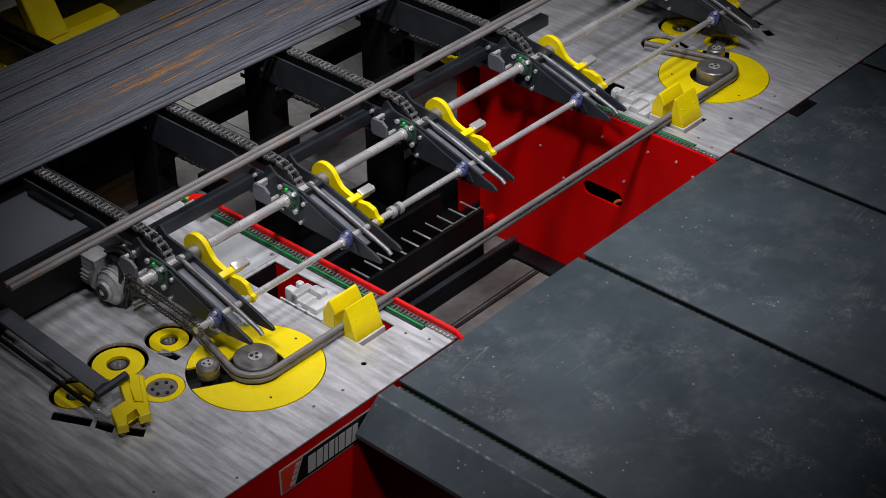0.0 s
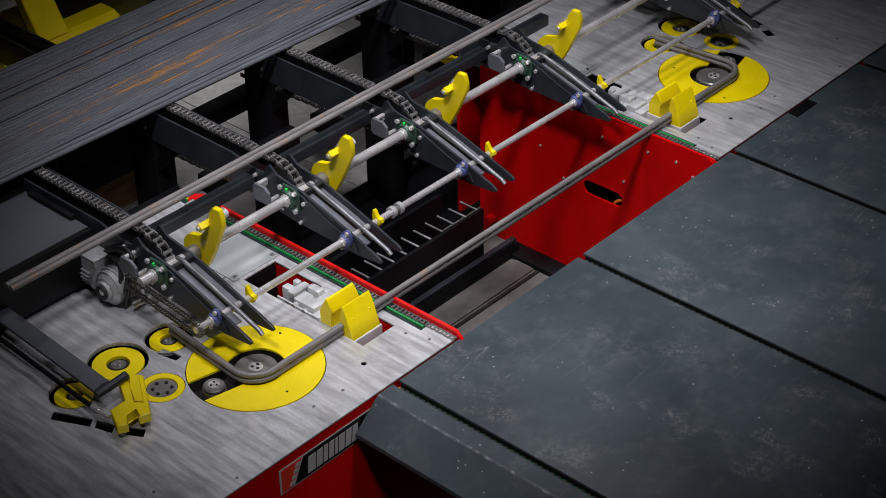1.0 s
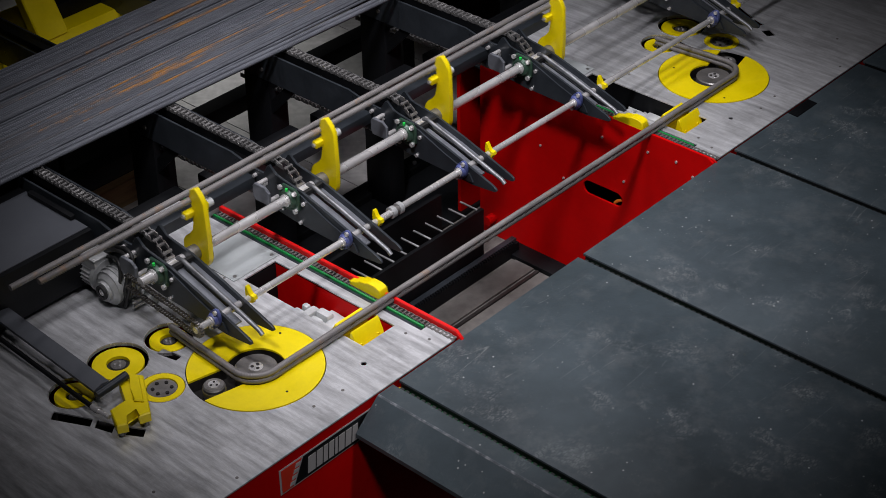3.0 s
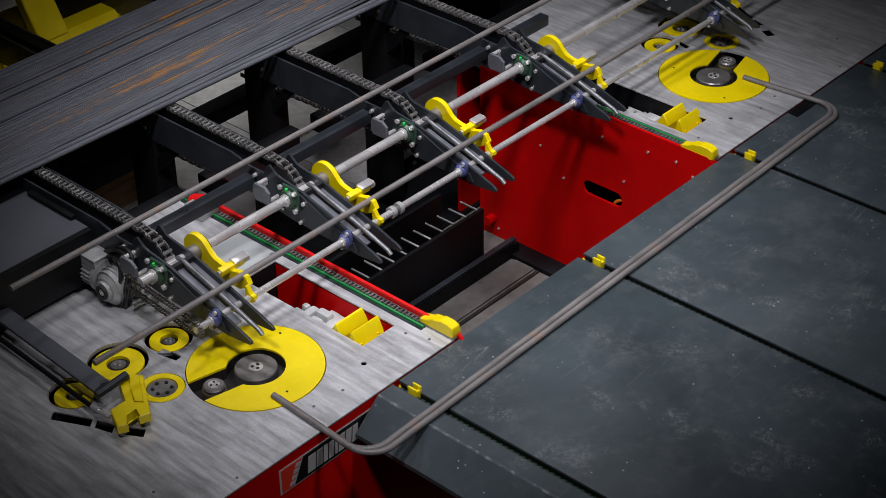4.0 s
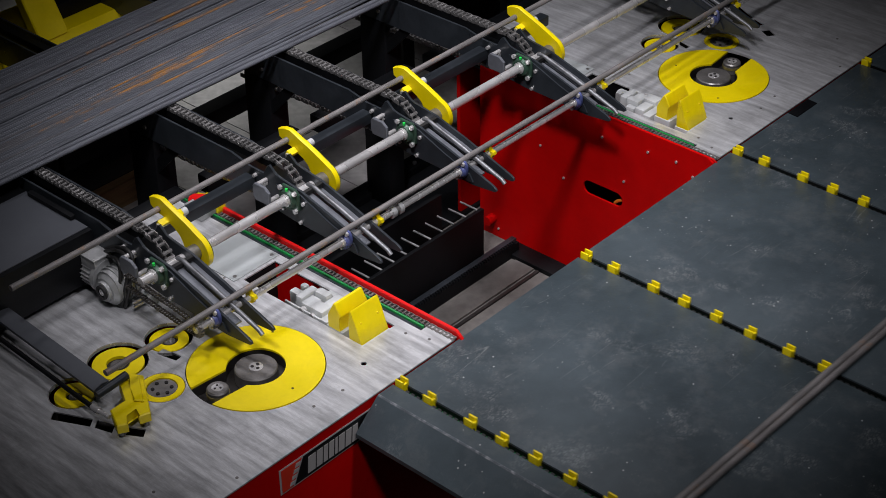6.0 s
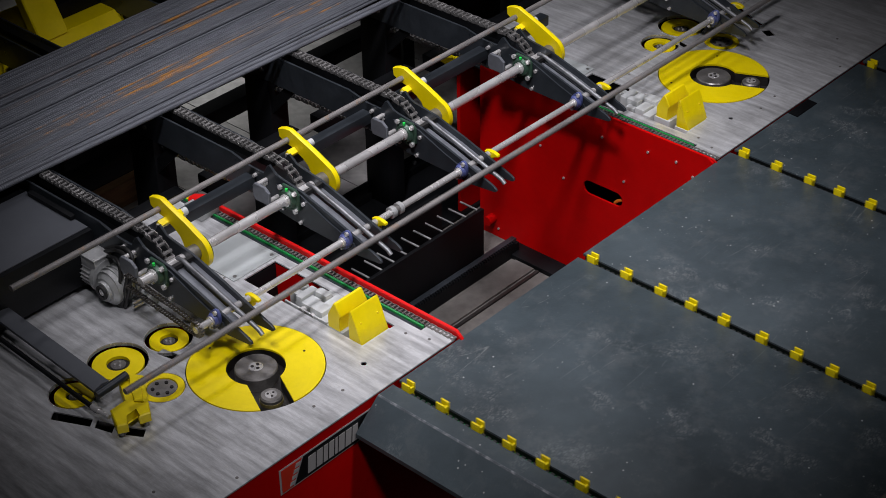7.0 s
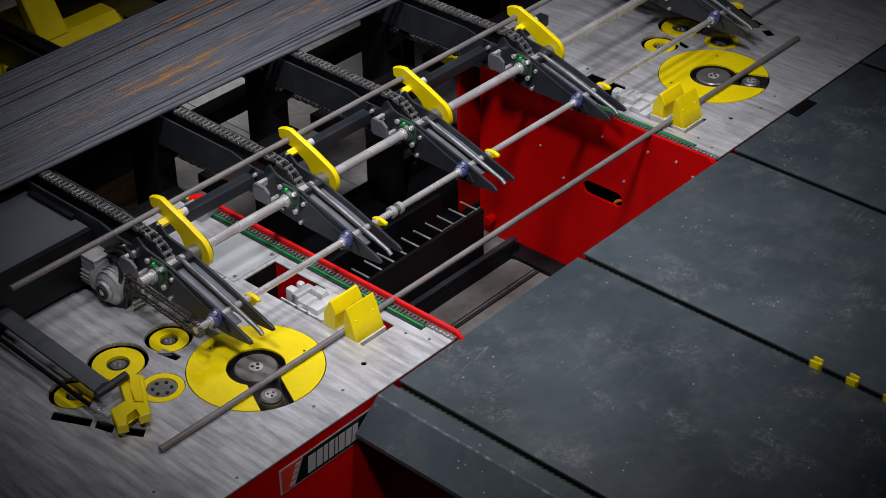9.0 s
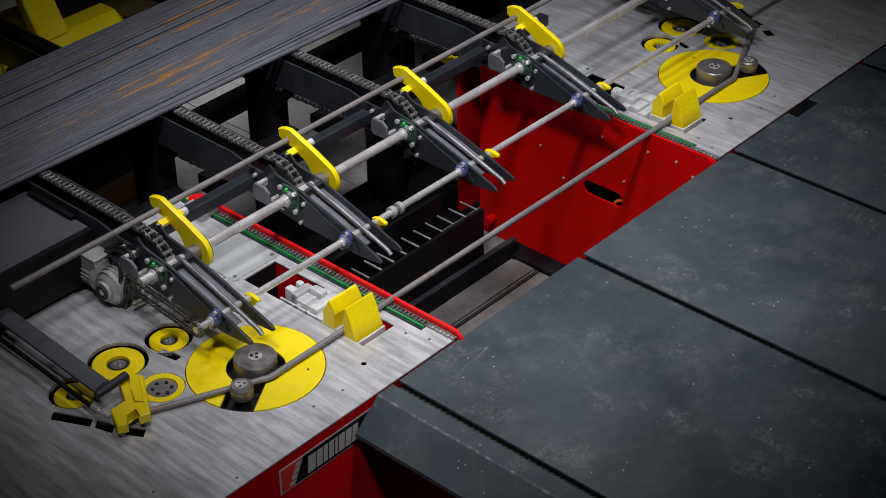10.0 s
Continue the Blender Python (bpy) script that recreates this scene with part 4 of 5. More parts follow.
def gear_motor():
    root = thing("gear_motor", "grey cast gear motor with terminal box on the bench", "motor")
    c = Vector((-0.052, 0.752, 0.985))

    def P(x, y, z):
        return (c.x + x, c.y + y, c.z + z)
    bm = bmesh.new()
    cyl(bm, P(-0.005, 0.13, 0), P(-0.005, 0.02, 0), 0.058, seg=28)
    body = part("motor_body", bm, M_CAST, root)
    for i in range(14):
        a = math.pi * (0.45 + 1.1 * i / 13) + math.pi * 0.5
        bm = bmesh.new()
        m = Matrix.Translation(P(-0.005, 0.075, 0)) @ Matrix.Rotation(a, 4, "Y") @ Matrix.Translation((0, 0, 0.062))
        bmesh.ops.create_cube(bm, size=1, matrix=m @ Matrix.Diagonal((0.003, 0.085, 0.008, 1)))
        part("cooling_fin", bm, M_CAST, body)
    bm = bmesh.new()
    cyl(bm, P(-0.005, 0.200, 0), P(-0.005, 0.175, 0), 0.062, 0.074, seg=32)
    cyl(bm, P(-0.005, 0.175, 0), P(-0.005, 0.110, 0), 0.074, seg=32)
    part("fan_cowl", bm, M_COWL, root, "dark grey fan cowl")
    bm = bmesh.new()
    box(bm, c.x - 0.055, c.x + 0.04, c.y + 0.002, c.y + 0.092, c.z + 0.035, c.z + 0.082, bev=0.008)
    tb = part("terminal_box", bm, M_CAST, root, "grey terminal box")
    bm = bmesh.new()
    box(bm, c.x - 0.059, c.x + 0.044, c.y - 0.002, c.y + 0.096, c.z + 0.0825, c.z + 0.091, bev=0.004)
    part("lid", bm, M_CAST, tb)
    for dx in (-0.05, 0.035):
        for dy in (0.007, 0.087):
            bm = bmesh.new()
            cyl(bm, P(dx, dy, 0.091), P(dx, dy, 0.094), 0.004, seg=8)
            part("screw", bm, M_STEEL, tb)
    bm = bmesh.new()
    cyl(bm, P(-0.005, 0.02, 0), P(-0.005, 0.0, 0), 0.07, seg=28)
    cyl(bm, P(-0.05, -0.06, -0.008), P(0.06, -0.06, -0.008), 0.070, seg=32)
    box(bm, c.x - 0.045, c.x + 0.055, c.y - 0.10, c.y, c.z - 0.060, c.z + 0.045, bev=0.02)
    gb = part("gearbox", bm, M_CAST, root, "ribbed cast gearbox")
    for i in range(5):
        bm = bmesh.new()
        cyl(bm, P(-0.030 + 0.018 * i, -0.06, -0.008), P(-0.025 + 0.018 * i, -0.06, -0.008), 0.077, seg=32)
        part("rib", bm, M_CAST, gb)
    bm = bmesh.new()
    cyl(bm, P(-0.05, -0.06, -0.01), P(-0.064, -0.06, -0.01), 0.064, 0.050, seg=28)
    cyl(bm, P(-0.064, -0.06, -0.01), P(-0.078, -0.06, -0.01), 0.040, seg=28)
    fl = part("flange", bm, M_CAST, gb)
    bm = bmesh.new()
    ring(bm, 0, 0, 0.018, 0.030, 0, 0.008, 24)
    bmesh.ops.transform(bm, matrix=Matrix.Translation(P(-0.078, -0.06, -0.01)) @ Matrix.Rotation(-math.pi / 2, 4, "Y"), verts=bm.verts)
    part("seal_ring", bm, M_RUBBER, fl)
    bm = bmesh.new()
    cyl(bm, P(-0.078, -0.06, -0.01), P(-0.084, -0.06, -0.01), 0.013, seg=16)
    part("shaft_end", bm, M_STEEL, fl)
    # added black block under the motor, in place of the shade there
    bm = bmesh.new()
    box(bm, c.x - 0.03, c.x + 0.07, c.y - 0.09, c.y + 0.10, TOP, c.z - 0.055, bev=0.004)
    part("base", bm, M_BLACK, root)
    bm = bmesh.new()
    cyl(bm, P(-0.02, -0.13, 0.09), P(0.03, -0.13, 0.09), 0.010, seg=16)
    part("output_shaft", bm, M_DARKSTEEL, gb)
    bm = bmesh.new()
    cyl(bm, P(0.005, -0.14, 0.10), P(0.015, -0.14, 0.10), 0.026, seg=20)
    part("sprocket", bm, M_DARKSTEEL, gb)
    # tensioner with studs
    bm = bmesh.new()
    box(bm, c.x + 0.035, c.x + 0.10, c.y - 0.185, c.y - 0.135, TOP, TOP + 0.05, bev=0.004)
    part("chain_tensioner", bm, M_WHITE, root)
    for dz in (0.018, 0.038):
        bm = bmesh.new()
        cyl(bm, (c.x - 0.02, c.y - 0.16, TOP + dz), (c.x + 0.035, c.y - 0.16, TOP + dz), 0.006, seg=8)
        part("stud", bm, M_STEEL, root)


gear_motor()


def drive_chain():
    root = thing("drive_chain", "oily roller chain from the motor to the shaft sprocket", "drive chain")
    x = -0.125
    y0, z0, y1, z1 = 0.535, 1.10, LO_YZ[0], LO_YZ[1]
    d = Vector((0, y1 - y0, z1 - z0)).normalized()
    n = Vector((0, -d.z, d.y))
    for sgn in (1, -1):
        bm = bmesh.new()
        chain_run(bm, Vector((x, y0, z0)) + n * 0.027 * sgn, Vector((x, y1, z1)) + n * 0.027 * sgn, n, 0.017, 0.0127, 0.009)
        part("chain_strand", bm, M_OILCHAIN, root)
    bm = bmesh.new()
    for i in range(16):
        a = 2 * math.pi * i / 16
        m = Matrix.Translation((x, y1 + 0.027 * math.cos(a), z1 + 0.027 * math.sin(a))) @ Matrix.Rotation(a, 4, "X")
        bmesh.ops.create_cube(bm, size=1, matrix=m @ Matrix.Diagonal((0.012, 0.012, 0.006, 1)))
    cyl(bm, (x - 0.005, y1, z1), (x + 0.005, y1, z1), 0.026, seg=24)
    part("sprocket", bm, M_DARKSTEEL, root, "oily toothed sprocket")


drive_chain()


def cables():
    runs = (((-0.020, 0.943, 0.946), (-0.030, 0.813, 1.052), (-0.045, 0.690, 1.130), (-0.060, 0.607, 1.150), (-0.070, 0.593, 1.085), (-0.080, 0.616, 0.998), (-0.085, 0.646, 0.908)),
            ((-0.020, 0.902, 0.975), (-0.040, 0.758, 1.066), (-0.060, 0.666, 1.111), (-0.075, 0.633, 1.082), (-0.085, 0.637, 1.009), (-0.090, 0.659, 0.910)),
            ((-0.020, 0.799, 1.069), (-0.035, 0.684, 1.143), (-0.050, 0.589, 1.173), (-0.060, 0.567, 1.117), (-0.070, 0.598, 1.019), (-0.080, 0.633, 0.904)))
    for pts in runs:
        cu = bpy.data.curves.new("cable", "CURVE")
        cu.dimensions, cu.bevel_depth, cu.bevel_resolution = "3D", 0.0075, 3
        sp = cu.splines.new("NURBS")
        sp.points.add(len(pts) - 1)
        for p, q in zip(sp.points, pts):
            p.co = (*q, 1)
        sp.use_endpoint_u, sp.order_u = True, 4
        cu.materials.append(M_RUBBER)
        tagged(new("cable", cu), "black rubber cable looping beside the gear motor", "cable", "motor cables")


cables()


def guard_box():
    root = thing("machine_cover", "anthracite sheet cover box beside the feeder frame", "cover box")
    bm = bmesh.new()
    box(bm, -1.6, -0.036, 0.835, 1.29, 0.93, 1.15, bev=0.006)
    part("cover_body", bm, M_BLACK, root)
    bm = bmesh.new()
    box(bm, -1.58, -0.042, 0.855, 1.235, 1.1505, 1.156, bev=0.002)
    part("cover_lid", bm, M_BOX, root, "smooth anthracite lid")
    bm = bmesh.new()
    box(bm, -0.062, -0.038, 0.93, 1.20, 1.157, 1.176, bev=0.004)
    part("side_strip", bm, M_BLACK, root)
    bm = bmesh.new()
    prism(bm, [(0.82, 1.20), (0.87, 1.20), (0.87, 0.90), (0.80, 0.90), (0.78, 1.02)], -0.56, -0.545, "x")
    part("end_bracket", bm, M_BOX, root)
    bm = bmesh.new()
    box(bm, -1.6, -0.54, 0.80, 0.86, 0.99, 1.05)
    part("under_beam", bm, M_BLACK, root)
    for xx in (-1.5, -0.4):
        bm = bmesh.new()
        box(bm, xx, xx + 0.08, 1.05, 1.13, 0.0, 0.93)
        part("post", bm, M_BLACK, root)


guard_box()


def swing_arm():
    root = thing("swing_arm", "dark grey swing arm with a yellow hooked head over the bench", "swing arm")
    bm = bmesh.new()
    a, b = Vector((-0.485, 0.98, 1.0)), Vector((-0.500, 0.25, 0.965))
    prism(bm, [(-0.026, 0.0), (0.030, 0.0), (0.040, 0.006), (0.040, 0.018), (0.008, 0.024), (-0.026, 0.012)], 0, (b - a).length, "x")
    m = Matrix.Translation(a) @ (b - a).to_track_quat("X", "Z").to_matrix().to_4x4()
    bmesh.ops.transform(bm, matrix=m, verts=bm.verts)
    part("arm_beam", bm, M_BOX, root, "folded dark grey sheet beam")
    bm = bmesh.new()
    box(bm, -0.58, -0.42, 0.93, 1.01, 0.905, 1.04, bev=0.008)
    part("arm_bracket", bm, M_ARM, root)
    bm = bmesh.new()
    tube(bm, [(-0.555, 0.80, 0.975), (-0.567, 0.30, 0.955), (-0.566, 0.22, 0.950)], 0.009, 10)
    part("piston_rod", bm, M_BLACK, root)
    bm = bmesh.new()
    tube(bm, [(-0.567, 0.245, 0.950), (-0.560, 0.13, 0.945)], 0.008, 12)
    tube(bm, [(-0.565, 0.215, 0.949), (-0.563, 0.18, 0.947)], 0.013, 12)
    part("rod_joint", bm, M_STEEL, root, "bright steel rod joint")
    bm = bmesh.new()
    cyl(bm, (-0.535, 0.225, 0.975), (-0.40, 0.225, 0.985), 0.016, seg=16)
    part("cross_pin", bm, M_ARM, root)
    bm = bmesh.new()
    prism(bm, [(-0.375, 0.257), (-0.346, 0.202), (-0.464, 0.023), (-0.504, 0.037), (-0.476, 0.081), (-0.532, 0.076), (-0.553, 0.035), (-0.586, 0.054), (-0.546, 0.14), (-0.476, 0.135), (-0.435, 0.23)], 0.925, 0.965, "z", bev=0.004)
    hd = part("head", bm, M_YELLOW, root, "yellow painted hooked head")
    bm = bmesh.new()
    prism(bm, [(-0.385, 0.235), (-0.365, 0.20), (-0.445, 0.08), (-0.465, 0.11), (-0.43, 0.17)], 0.9655, 0.975, "z", bev=0.004)
    part("head_rib", bm, M_YELLOW, hd)
    bm = bmesh.new()
    cyl(bm, (-0.47, 0.05, TOP), (-0.47, 0.05, 0.925), 0.012, seg=12)
    cyl(bm, (-0.56, 0.07, TOP), (-0.56, 0.07, 0.925), 0.012, seg=12)
    part("head_foot", bm, M_DARKSTEEL, root)


swing_arm()


SIGN = (-0.300, 0.23, 0.741, 0.851)


def sign():
    """Printed strip on the red front: plain shapes in its colours."""
    root = thing("machine_sign", "printed black and orange-red strip on the red front panel", "sign")
    y = -0.4285

    def flat(name, pts, m, dy, label=""):
        bm = bmesh.new()
        prism(bm, pts, y - dy, y - dy + 0.0012, "y")
        part(name, bm, m, root, label, smooth=False)
    x0, x1, z0, z1 = SIGN
    flat("border", [(x0, z0), (x1, z0), (x1, z1), (x0, z1)], M_LETTER, 0.001)
    flat("logo_field", [(x0 + 0.008, z0 + 0.006), (x0 + 0.06, z0 + 0.006), (x0 + 0.105, z1 - 0.006), (x0 + 0.008, z1 - 0.006)], M_LOGO, 0.0025, "orange-red logo field")
    flat("black_field", [(x0 + 0.068, z0 + 0.006), (x1 - 0.006, z0 + 0.006), (x1 - 0.006, z1 - 0.006), (x0 + 0.113, z1 - 0.006)], M_PRINT, 0.0025, "black printed field")
    for i in range(4):
        z = z0 + 0.014 + i * 0.022
        xx = x0 + 0.042 + i * 0.0095
        flat("logo_bar", [(xx, z), (xx + 0.022, z), (xx + 0.028, z + 0.015), (xx + 0.006, z + 0.015)], M_LETTER, 0.004)
    x = x0 + 0.128
    for w in (0.036, 0.028, 0.020, 0.024, 0.012, 0.028, 0.028, 0.026):
        flat("letter_bar", [(x, z0 + 0.018), (x + w, z0 + 0.018), (x + w + 0.006, z1 - 0.022), (x + 0.006, z1 - 0.022)], M_LETTER, 0.004)
        x += w + 0.006


sign()


def rear_machine():
    root = thing("bundle_carriage", "yellow painted machine carriage behind the bar stock", "machine")
    bm = bmesh.new()
    prism(bm, [(2.30, 0.55), (2.30, 1.0), (2.36, 1.06), (2.75, 1.06), (2.75, 0.55)], 0.86, 1.40, "x", bev=0.008)
    part("body", bm, M_YELLOW, root, "yellow sheet body")
    bm = bmesh.new()
    prism(bm, [(2.34, 1.062), (2.42, 1.062), (2.60, 1.42), (2.54, 1.42)], 0.86, 1.02, "x", bev=0.006)
    part("upright", bm, M_YELLOW, root)
    bm = bmesh.new()
    box(bm, 1.03, 1.40, 2.46, 2.74, 1.0605, 1.14, bev=0.008)
    part("deck", bm, M_BLACK, root)
    bm = bmesh.new()
    box(bm, 0.98, 1.30, 2.22, 2.299, 0.93, 0.97, bev=0.008)
    part("step", bm, M_YELLOW, root)
    bm = bmesh.new()
    box(bm, 0.55, 0.80, 2.35, 2.8, 0.0, 1.05, bev=0.012)
    part("side_unit", bm, M_YELLOW, root)
    bm = bmesh.new()
    box(bm, 0.92, 1.36, 2.4, 2.7, 0.0, 0.55)
    part("base", bm, M_BLACK, root)
    for i in range(5):
        bm = bmesh.new()
        tube(bm, [(0.80 + 0.012 * i, 2.30, 1.02), (0.82 + 0.014 * i, 2.24, 1.05 - 0.01 * i), (0.86 + 0.012 * i, 2.20, 0.98), (0.88, 2.2, 0.9)], 0.006, 6)
        part("hose", bm, M_RUBBER, root)


rear_machine()


# ---------------------------------------------------------------- bars
BR = 0.0122
SR = 0.0070


def bar_stock():
    root = thing("bar_stock", "layer of grey ribbed steel bars with rusty streaks", "steel bars")
    bm = bmesh.new()
    tube(bm, [(-2.6, 0, 0), (6.5, 0, 0)], SR, 7, caps=True)
    me = mesh_of(bm, M_STOCK, True)
    bm = bmesh.new()
    tube(bm, [(-2.6, 0, 0), (6.5, 0, 0)], SR * 1.02, 7, caps=True)
    me2 = mesh_of(bm, M_STOCKRUST, True)
    bm = bmesh.new()
    tube(bm, [(-0.6, 0, 0), (4.6, 0, 0)], BR * 0.92, 10, ribs=0.0095)
    me_front = mesh_of(bm, M_STOCK, True)
    rnd = random.Random(4)
    for i, y in enumerate((1.215, 1.2405)):
        ob = new("steel_bar", me_front)
        ob.parent, ob.location, ob.rotation_euler = root, (0.1 * i, y + 0.035, 1.222 + BR), (1.3 * i, 0, -0.022)
    y = 1.285
    while y < 1.965:
        gap = any(abs(y - g) < 0.010 for g in (1.600, 1.742, 1.80))
        for layer in range(2):
            if layer == 0 or not gap:
                rusty = layer and (rnd.random() < 0.10 or 1.40 < y < 1.46 and rnd.random() < 0.6 or 1.70 < y < 1.73)
                ob = new("steel_bar", me2 if rusty else me)
                ob.parent = root
                ob.location = (rnd.uniform(-0.3, 0.3), y + layer * SR + rnd.uniform(-0.0008, 0.0008), 1.222 + SR + layer * 0.0122 + rnd.uniform(0, 0.0022))
                ob.rotation_euler = (rnd.uniform(0, 6.28), rnd.uniform(-0.0004, 0.0004), rnd.uniform(-0.0012, 0.0012))
        y += 2 * SR + rnd.choice((0.0002, 0.0004, 0.0006))
    return root


STOCK = bar_stock()


def straight_bar(name_label):
    root = thing("straight_bar", name_label, "steel bar", group="feed bars")
    return root


END_L, END_R = -0.534, 3.398
RB = 0.085 + BR        # radius of the bent centre line
SEG = 0.013


def bending_bar():
    """The bar lies along x with its axis at y = -RB; both ends can wrap round the mandrels."""
    root = straight_bar("grey ribbed steel bar passing over the bending benches")
    bm = bmesh.new()
    tube(bm, [(LX, -RB, 0), (RX, -RB, 0)], BR, 12, ribs=0.0095)
    part("middle_length", bm, M_REBAR, root)
    legs = []
    for ox, sg, end in ((LX, -1, END_L), (RX, 1, END_R)):
        for i in range(5):
            s0, s1 = i * SEG, (i + 1) * SEG if i < 4 else abs(end - ox)
            bm = bmesh.new()
            over = 0.003
            tube(bm, [(sg * (s0 - over), -RB, 0), (sg * (s1 + (over if i < 4 else 0)), -RB, 0)], BR, 12, ribs=0.0095)
            p = part("bar_end" if i == 4 else "bend_piece", bm, M_REBAR, root)
            p.location.x = ox
            legs.append((p, ox, sg, (s0 + s1) / 2 if i < 4 else 9.0))
    return root, legs


BAR_B, LEGS_B = bending_bar()


def waiting_bar():
    root = straight_bar("grey ribbed steel bar waiting on the feed chains")
    bm = bmesh.new()
    tube(bm, [(END_L, 0, 0), (5.2, 0, 0)], BR, 12, ribs=0.0095)
    part("bar_length", bm, M_REBAR, root)
    return root


BAR_C = waiting_bar()


def bent_bar():
    root = thing("bent_bar", "ribbed steel bar bent to a wide U, slightly rusty", "steel bar", group="bent bars")
    bm = bmesh.new()
    left = [(LX + RB * math.cos(radians(a)), RB * math.sin(radians(a)), 0) for a in range(184, 269, 7)]
    right = [(RX + RB * math.cos(radians(a)), RB * math.sin(radians(a)), 0) for a in range(272, 357, 7)]
    tube(bm, left + [(LX, -RB, 0), (RX, -RB, 0)] + right, BR, 12, ribs=0.0095)
    part("middle_length", bm, M_REBAR, root)
    legs = []
    for ox, sg in ((LX, -1), (RX, 1)):
        bm = bmesh.new()
        arc = [(sg * RB * math.cos(radians(a)), -RB * math.sin(radians(a)), 0) for a in (26, 21, 16, 11, 6)]
        tube(bm, arc + [(sg * RB, 0.0, 0), (sg * RB, 0.375, 0)], BR, 12, ribs=0.0095)
        p = part("bar_end", bm, M_REBAR, root)
        p.location.x = ox
        legs.append((p, ox, sg))
    return root, legs


BAR_A1, LEGS_A1 = bent_bar()
BAR_A2, LEGS_A2 = bent_bar()


# ---------------------------------------------------------------- what moves
def motions():
    def lerp_rows(keys, fn):
        return [(t, fn(*v)) for t, *v in keys]

    # discs, pins and mandrels
    turn = ((0.0, 148), (0.3, 150), (0.8, 166), (1.0, 167), (5.6, 167), (5.8, 167), (6.3, 206), (6.75, 245), (9.1, 245), (9.55, 245), (9.8, 229), (10.0, 211))
    for disc, ox, mir in ((DISC_L, LX, False), (DISC_R, RX, True)):
        walk(disc, [(t, pose(ox, 0, TOP, 0, 0, 180 - a if mir else a)) for t, a in turn])
    lift = ((0.0, 0.055), (0.45, 0.055), (0.8, 0.0), (1.0, 0.0), (9.0, 0.0), (9.1, 0.02), (9.3, 0.055), (10.0, 0.055))
    for pin in (PIN_L, PIN_R):
        walk(pin, [(t, pose(0.172, 0, z)) for t, z in lift])
    for md, ox in ((MAND_L, LX), (MAND_R, RX)):
        walk(md, [(t, pose(ox, 0, TOP + z * 0.9)) for t, z in lift])

    # clamps
    cl = ((0.0, 0.026, 0.0), (0.5, 0.028, 0.0), (0.9, 0.042, 0.0), (1.2, 0.040, -0.01), (1.4, 0.025, -0.045), (1.65, 0.005, -0.085), (1.9, 0.0, -0.095), (4.0, 0.0, -0.095), (5.0, 0.0, -0.095), (5.2, 0.0, -0.05), (5.35, 0.0, -0.005),
          (5.5, 0.0, 0.0), (8.7, 0.0, 0.0), (9.1, 0.026, 0.0), (10.0, 0.026, 0.0))
    for c, ox in ((CLAMP_L, LX), (CLAMP_R, RX + 0.012)):
        walk(c, [(t, pose(ox, y, TOP + z)) for t, y, z in cl])

    # edge pushers
    lat = ((0.0, 1.058, -0.07), (1.3, 1.058, -0.07), (1.55, 0.996, 0.0), (1.8, 0.813, 0), (2.0, 0.642, 0), (2.2, 0.518, 0), (2.5, 0.302, 0), (2.6, 0.244, 0), (3.2, -0.111, 0), (3.55, -0.333, 0),
           (3.8, -0.443, 0), (4.0, -0.351, 0), (4.2, -0.234, 0), (4.5, -0.037, 0), (5.0, 0.280, 0), (5.5, 0.608, 0), (5.8, 0.798, 0), (6.1, 0.985, 0), (6.3, 1.058, -0.07), (10.0, 1.058, -0.07))
    for p, ox, sg in ((LAT_L, LX, 1), (LAT_R, RX, -1)):
        walk(p, [(t, pose(ox + sg * 0.604, y, TOP + z)) for t, y, z in lat])

    # table dogs: they come up at the back of the table one after another and run forward
    for dog, gx, i in DOGS:
        t0 = 3.803 + i * 0.308
        dx = gx + 0.004
        rows = [(0.0, pose(dx, -0.452, TT - 0.06)), (t0 - 0.15, pose(dx, -0.452, TT - 0.06)), (t0, pose(dx, -0.458, TT))]
        for k in range(1, 40):
            t = t0 + 0.5 * k
            if t > 9.95:
                break
            rows.append((t, pose(dx, -0.45 - 0.495 * 0.5 * k, TT)))
        rows.append((10.0, pose(dx, -0.45 - 0.495 * (10.0 - t0), TT)))
        walk(dog, rows)

    # hooks
    hk = ((0.0, 198), (0.3, 196), (0.45, 190), (0.6, 172), (0.8, 147), (1.0, 127), (1.2, 100), (1.4, 74), (1.5, 61), (1.6, 51), (1.8, 38), (2.0, 33), (2.2, 35), (2.4, 45), (2.5, 50), (2.6, 55), (2.7, 61), (3.0, 100), (3.3, 150),
          (3.6, 180), (3.8, 182), (4.0, 190), (4.1, 188), (4.3, 176), (4.5, 164), (4.7, 144), (5.0, 102), (5.25, 67), (5.5, 39), (5.7, 34), (6.2, 33), (10.0, 33))
    for h, hx in HOOKS:
        walk(h, [(t, pose(hx, *UP_YZ, a, 0, 0)) for t, a in hk])
    st = ((0.0, -14), (6.3, -14), (6.7, -14), (6.8, 20), (6.95, 82), (10.0, 82))
    for s, sx in STOPS:
        walk(s, [(t, pose(sx, *LO_YZ, a, 0, 0)) for t, a in st])

    # stock creeps forward once
    walk(STOCK, [(t, pose(0, y, 0)) for t, y in ((0.0, 0.0), (5.7, -0.003), (6.0, -0.006), (6.5, -0.035), (6.8, -0.04), (10.0, -0.04))])

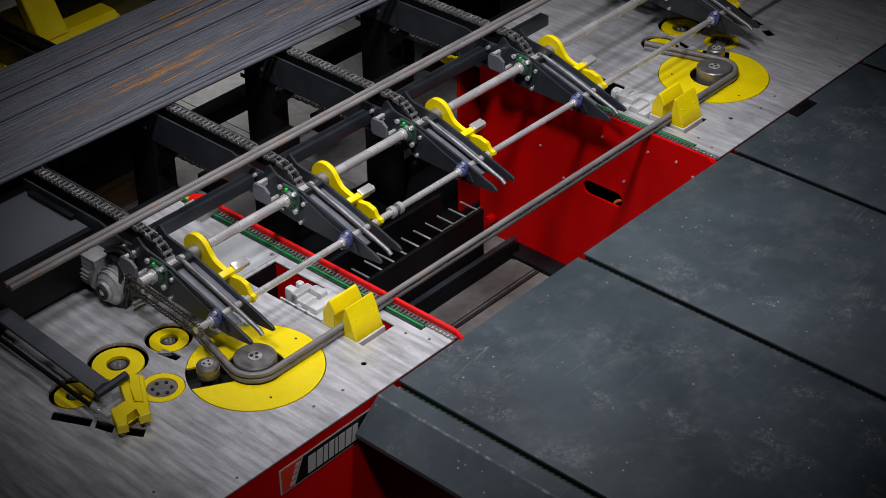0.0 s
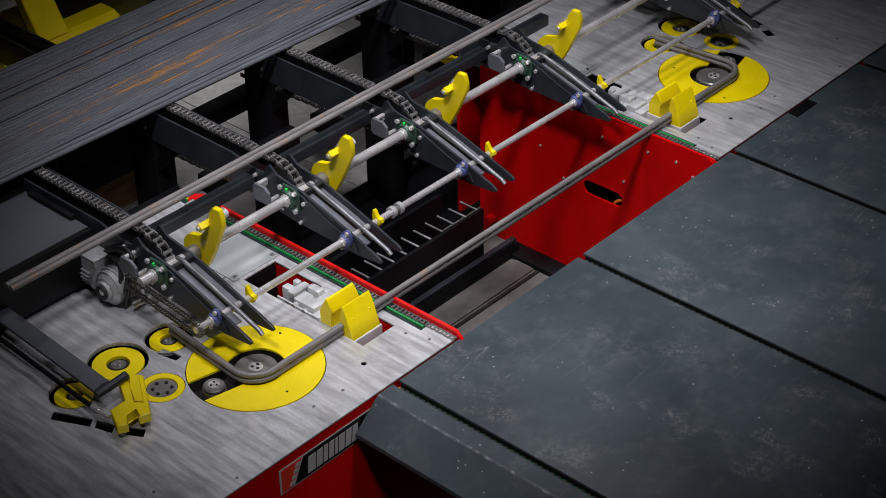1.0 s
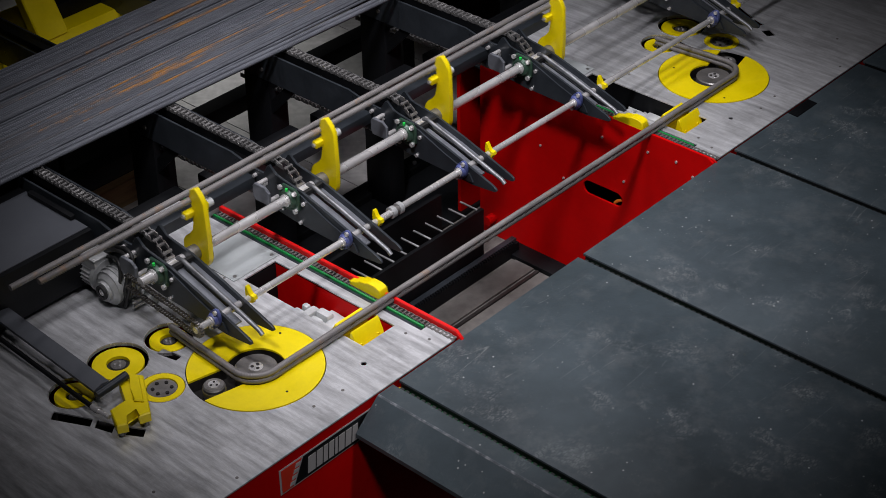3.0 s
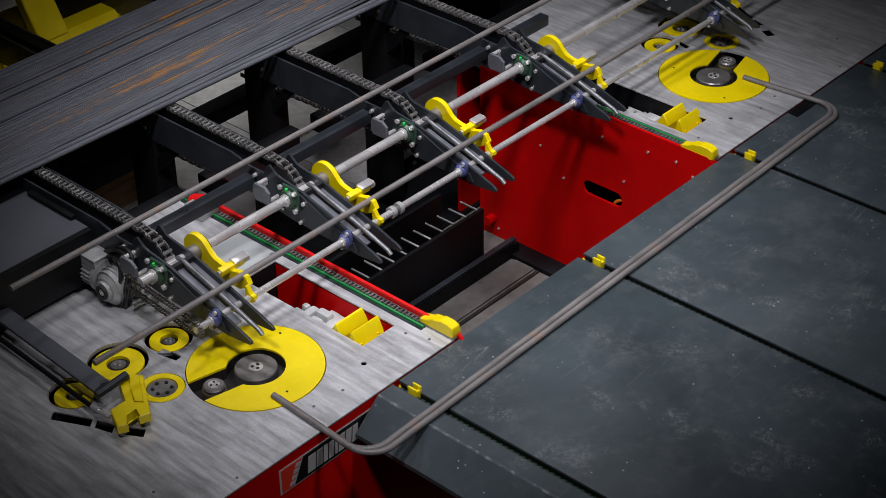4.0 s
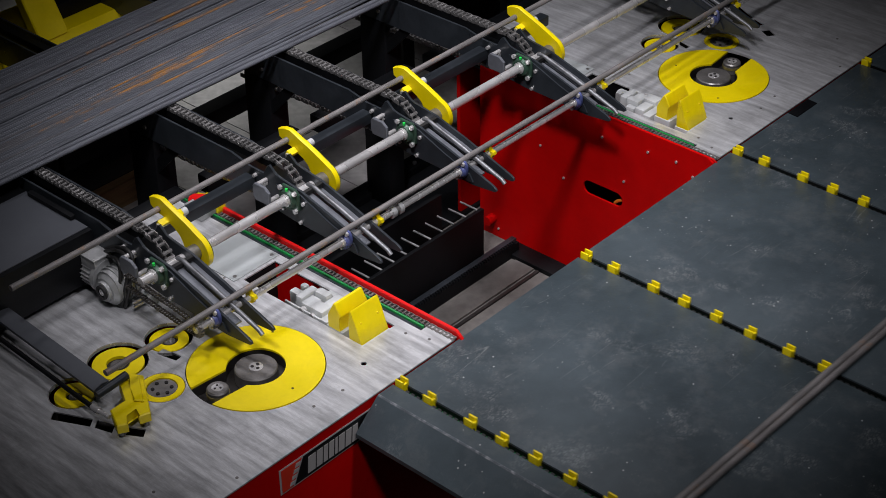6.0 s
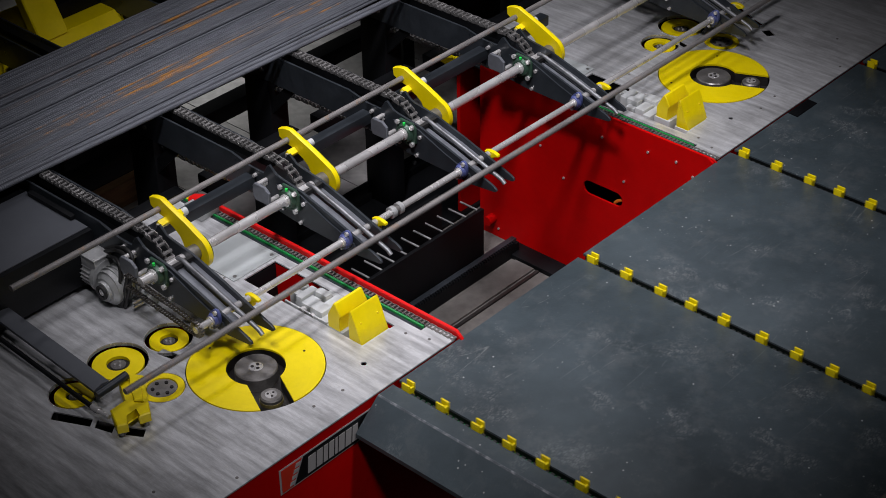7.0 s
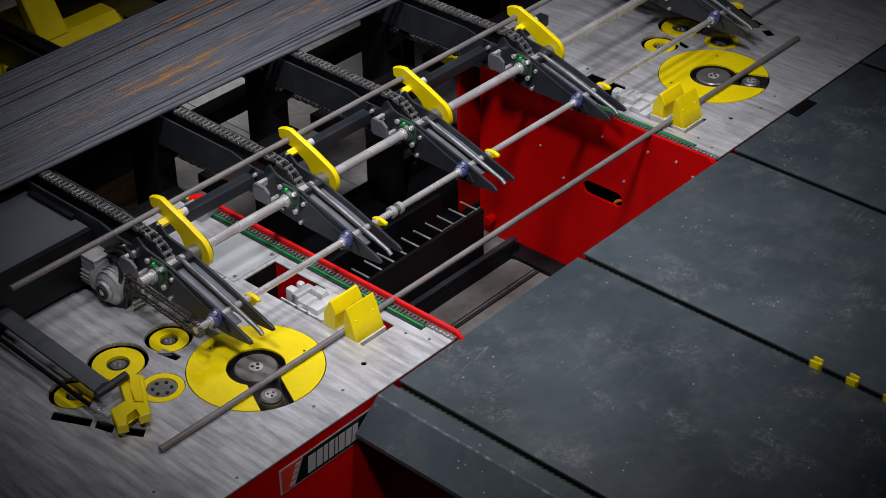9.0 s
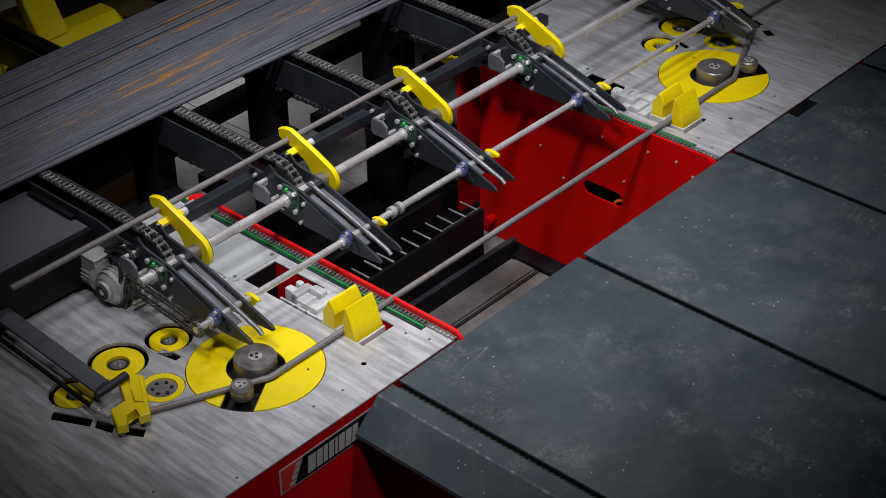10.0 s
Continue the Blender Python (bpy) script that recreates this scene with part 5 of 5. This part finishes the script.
    # bar waiting on the chains
    walk(BAR_C, [(t, pose(0, y, z)) for t, y, z in ((0.0, 0.6854, 1.228), (1.2, 0.6772, 1.228), (2.4, 0.6618, 1.228), (2.7, 0.6597, 1.228), (3.2, 0.6566, 1.228), (3.8, 0.6546, 1.228), (5.7, 0.6546, 1.228), (6.8, 0.6525, 1.228), (10.0, 0.6525, 1.228))])

    # bar that is taken over, dropped on the benches and bent
    yb = RB
    path = ((0.0, 0.6566, 1.228), (1.2, 0.6485, 1.228), (2.2, 0.6357, 1.228), (2.5, 0.6321, 1.230), (2.6, 0.6234, 1.245), (2.7, 0.6030, 1.275), (3.0, 0.4650, 1.345), (3.3, 0.3168, 1.28), (3.6, 0.2759, 1.16), (3.8, 0.2637, 1.142), (4.0, 0.2095, 1.125),
            (4.15, 0.1676, 1.113), (4.3, 0.1523, 1.110), (6.6, 0.1523, 1.110), (6.75, 0.1247, 1.100), (6.9, 0.0766, 1.086), (7.05, 0.0204, 1.066), (7.15, -0.03, 1.03), (7.22, -0.07, 0.98), (7.3, -0.10, TOP + BR + 0.002), (7.45, -0.096, TOP + BR + 0.006), (7.65, -0.113, TOP + BR + 0.002),
            (8.0, -0.113, TOP + BR + 0.002), (8.9, -0.108, TOP + BR + 0.002), (9.1, -RB, TOP + BR + 0.002), (10.0, -RB, TOP + BR + 0.002))
    walk(BAR_B, [(t, pose(0, y + yb, z)) for t, y, z in path])
    bend = ((0.0, 0.0), (9.5, 0.0), (9.6, 1.0), (9.7, 4.0), (9.8, 9.0), (9.9, 16.0), (10.0, 24.0))
    for p, ox, sg, s in LEGS_B:
        rows = []
        for t, a in bend:
            phi = min(radians(a), s / RB)
            m = Matrix.Translation((ox, 0, 0)) @ Matrix.Rotation(sg * phi, 4, "Z") @ Matrix.Translation((-sg * RB * phi, 0, 0))
            rows.append((t, m))
        walk(p, rows)

    # the two bent bars
    zb = TOP + BR + 0.002
    pa = ((0.0, 0.0, 0), (2.9, 0.0, 0), (3.05, -0.01, 0), (3.3, -0.16, 0.2), (3.55, -0.35, 0.6), (3.8, -0.5075, 0.9), (4.0, -0.552, 1.0), (4.1, -0.574, 0.9), (4.3, -0.648, 0.0), (4.5, -0.7455, -0.74), (4.75, -0.858, -0.5), (5.0, -0.966, -0.4),
          (5.5, -1.205, -0.6), (6.0, -1.456, -0.5), (10.0, -3.436, -0.5))
    for bar, legs, dz in ((BAR_A1, LEGS_A1, 0.0), (BAR_A2, LEGS_A2, 2 * BR)):
        side = 0.027 if dz else 0.0
        rows = []
        for t, y, a in pa:
            k = min(1.0, max(0.0, (t - 3.0) / 0.5))
            rows.append((t, pose(0, y - side * k, zb + dz * (1 - k) - 0.005 * k, 0, 0, a)))
        walk(bar, rows)
        for p, ox, sg in legs:
            walk(p, [(t, pose(ox, 0, 0, 0, 0, -sg * -a)) for t, a in ((0.0, 15), (0.3, 13), (0.6, 5), (1.0, 4), (10.0, 4))])


motions()
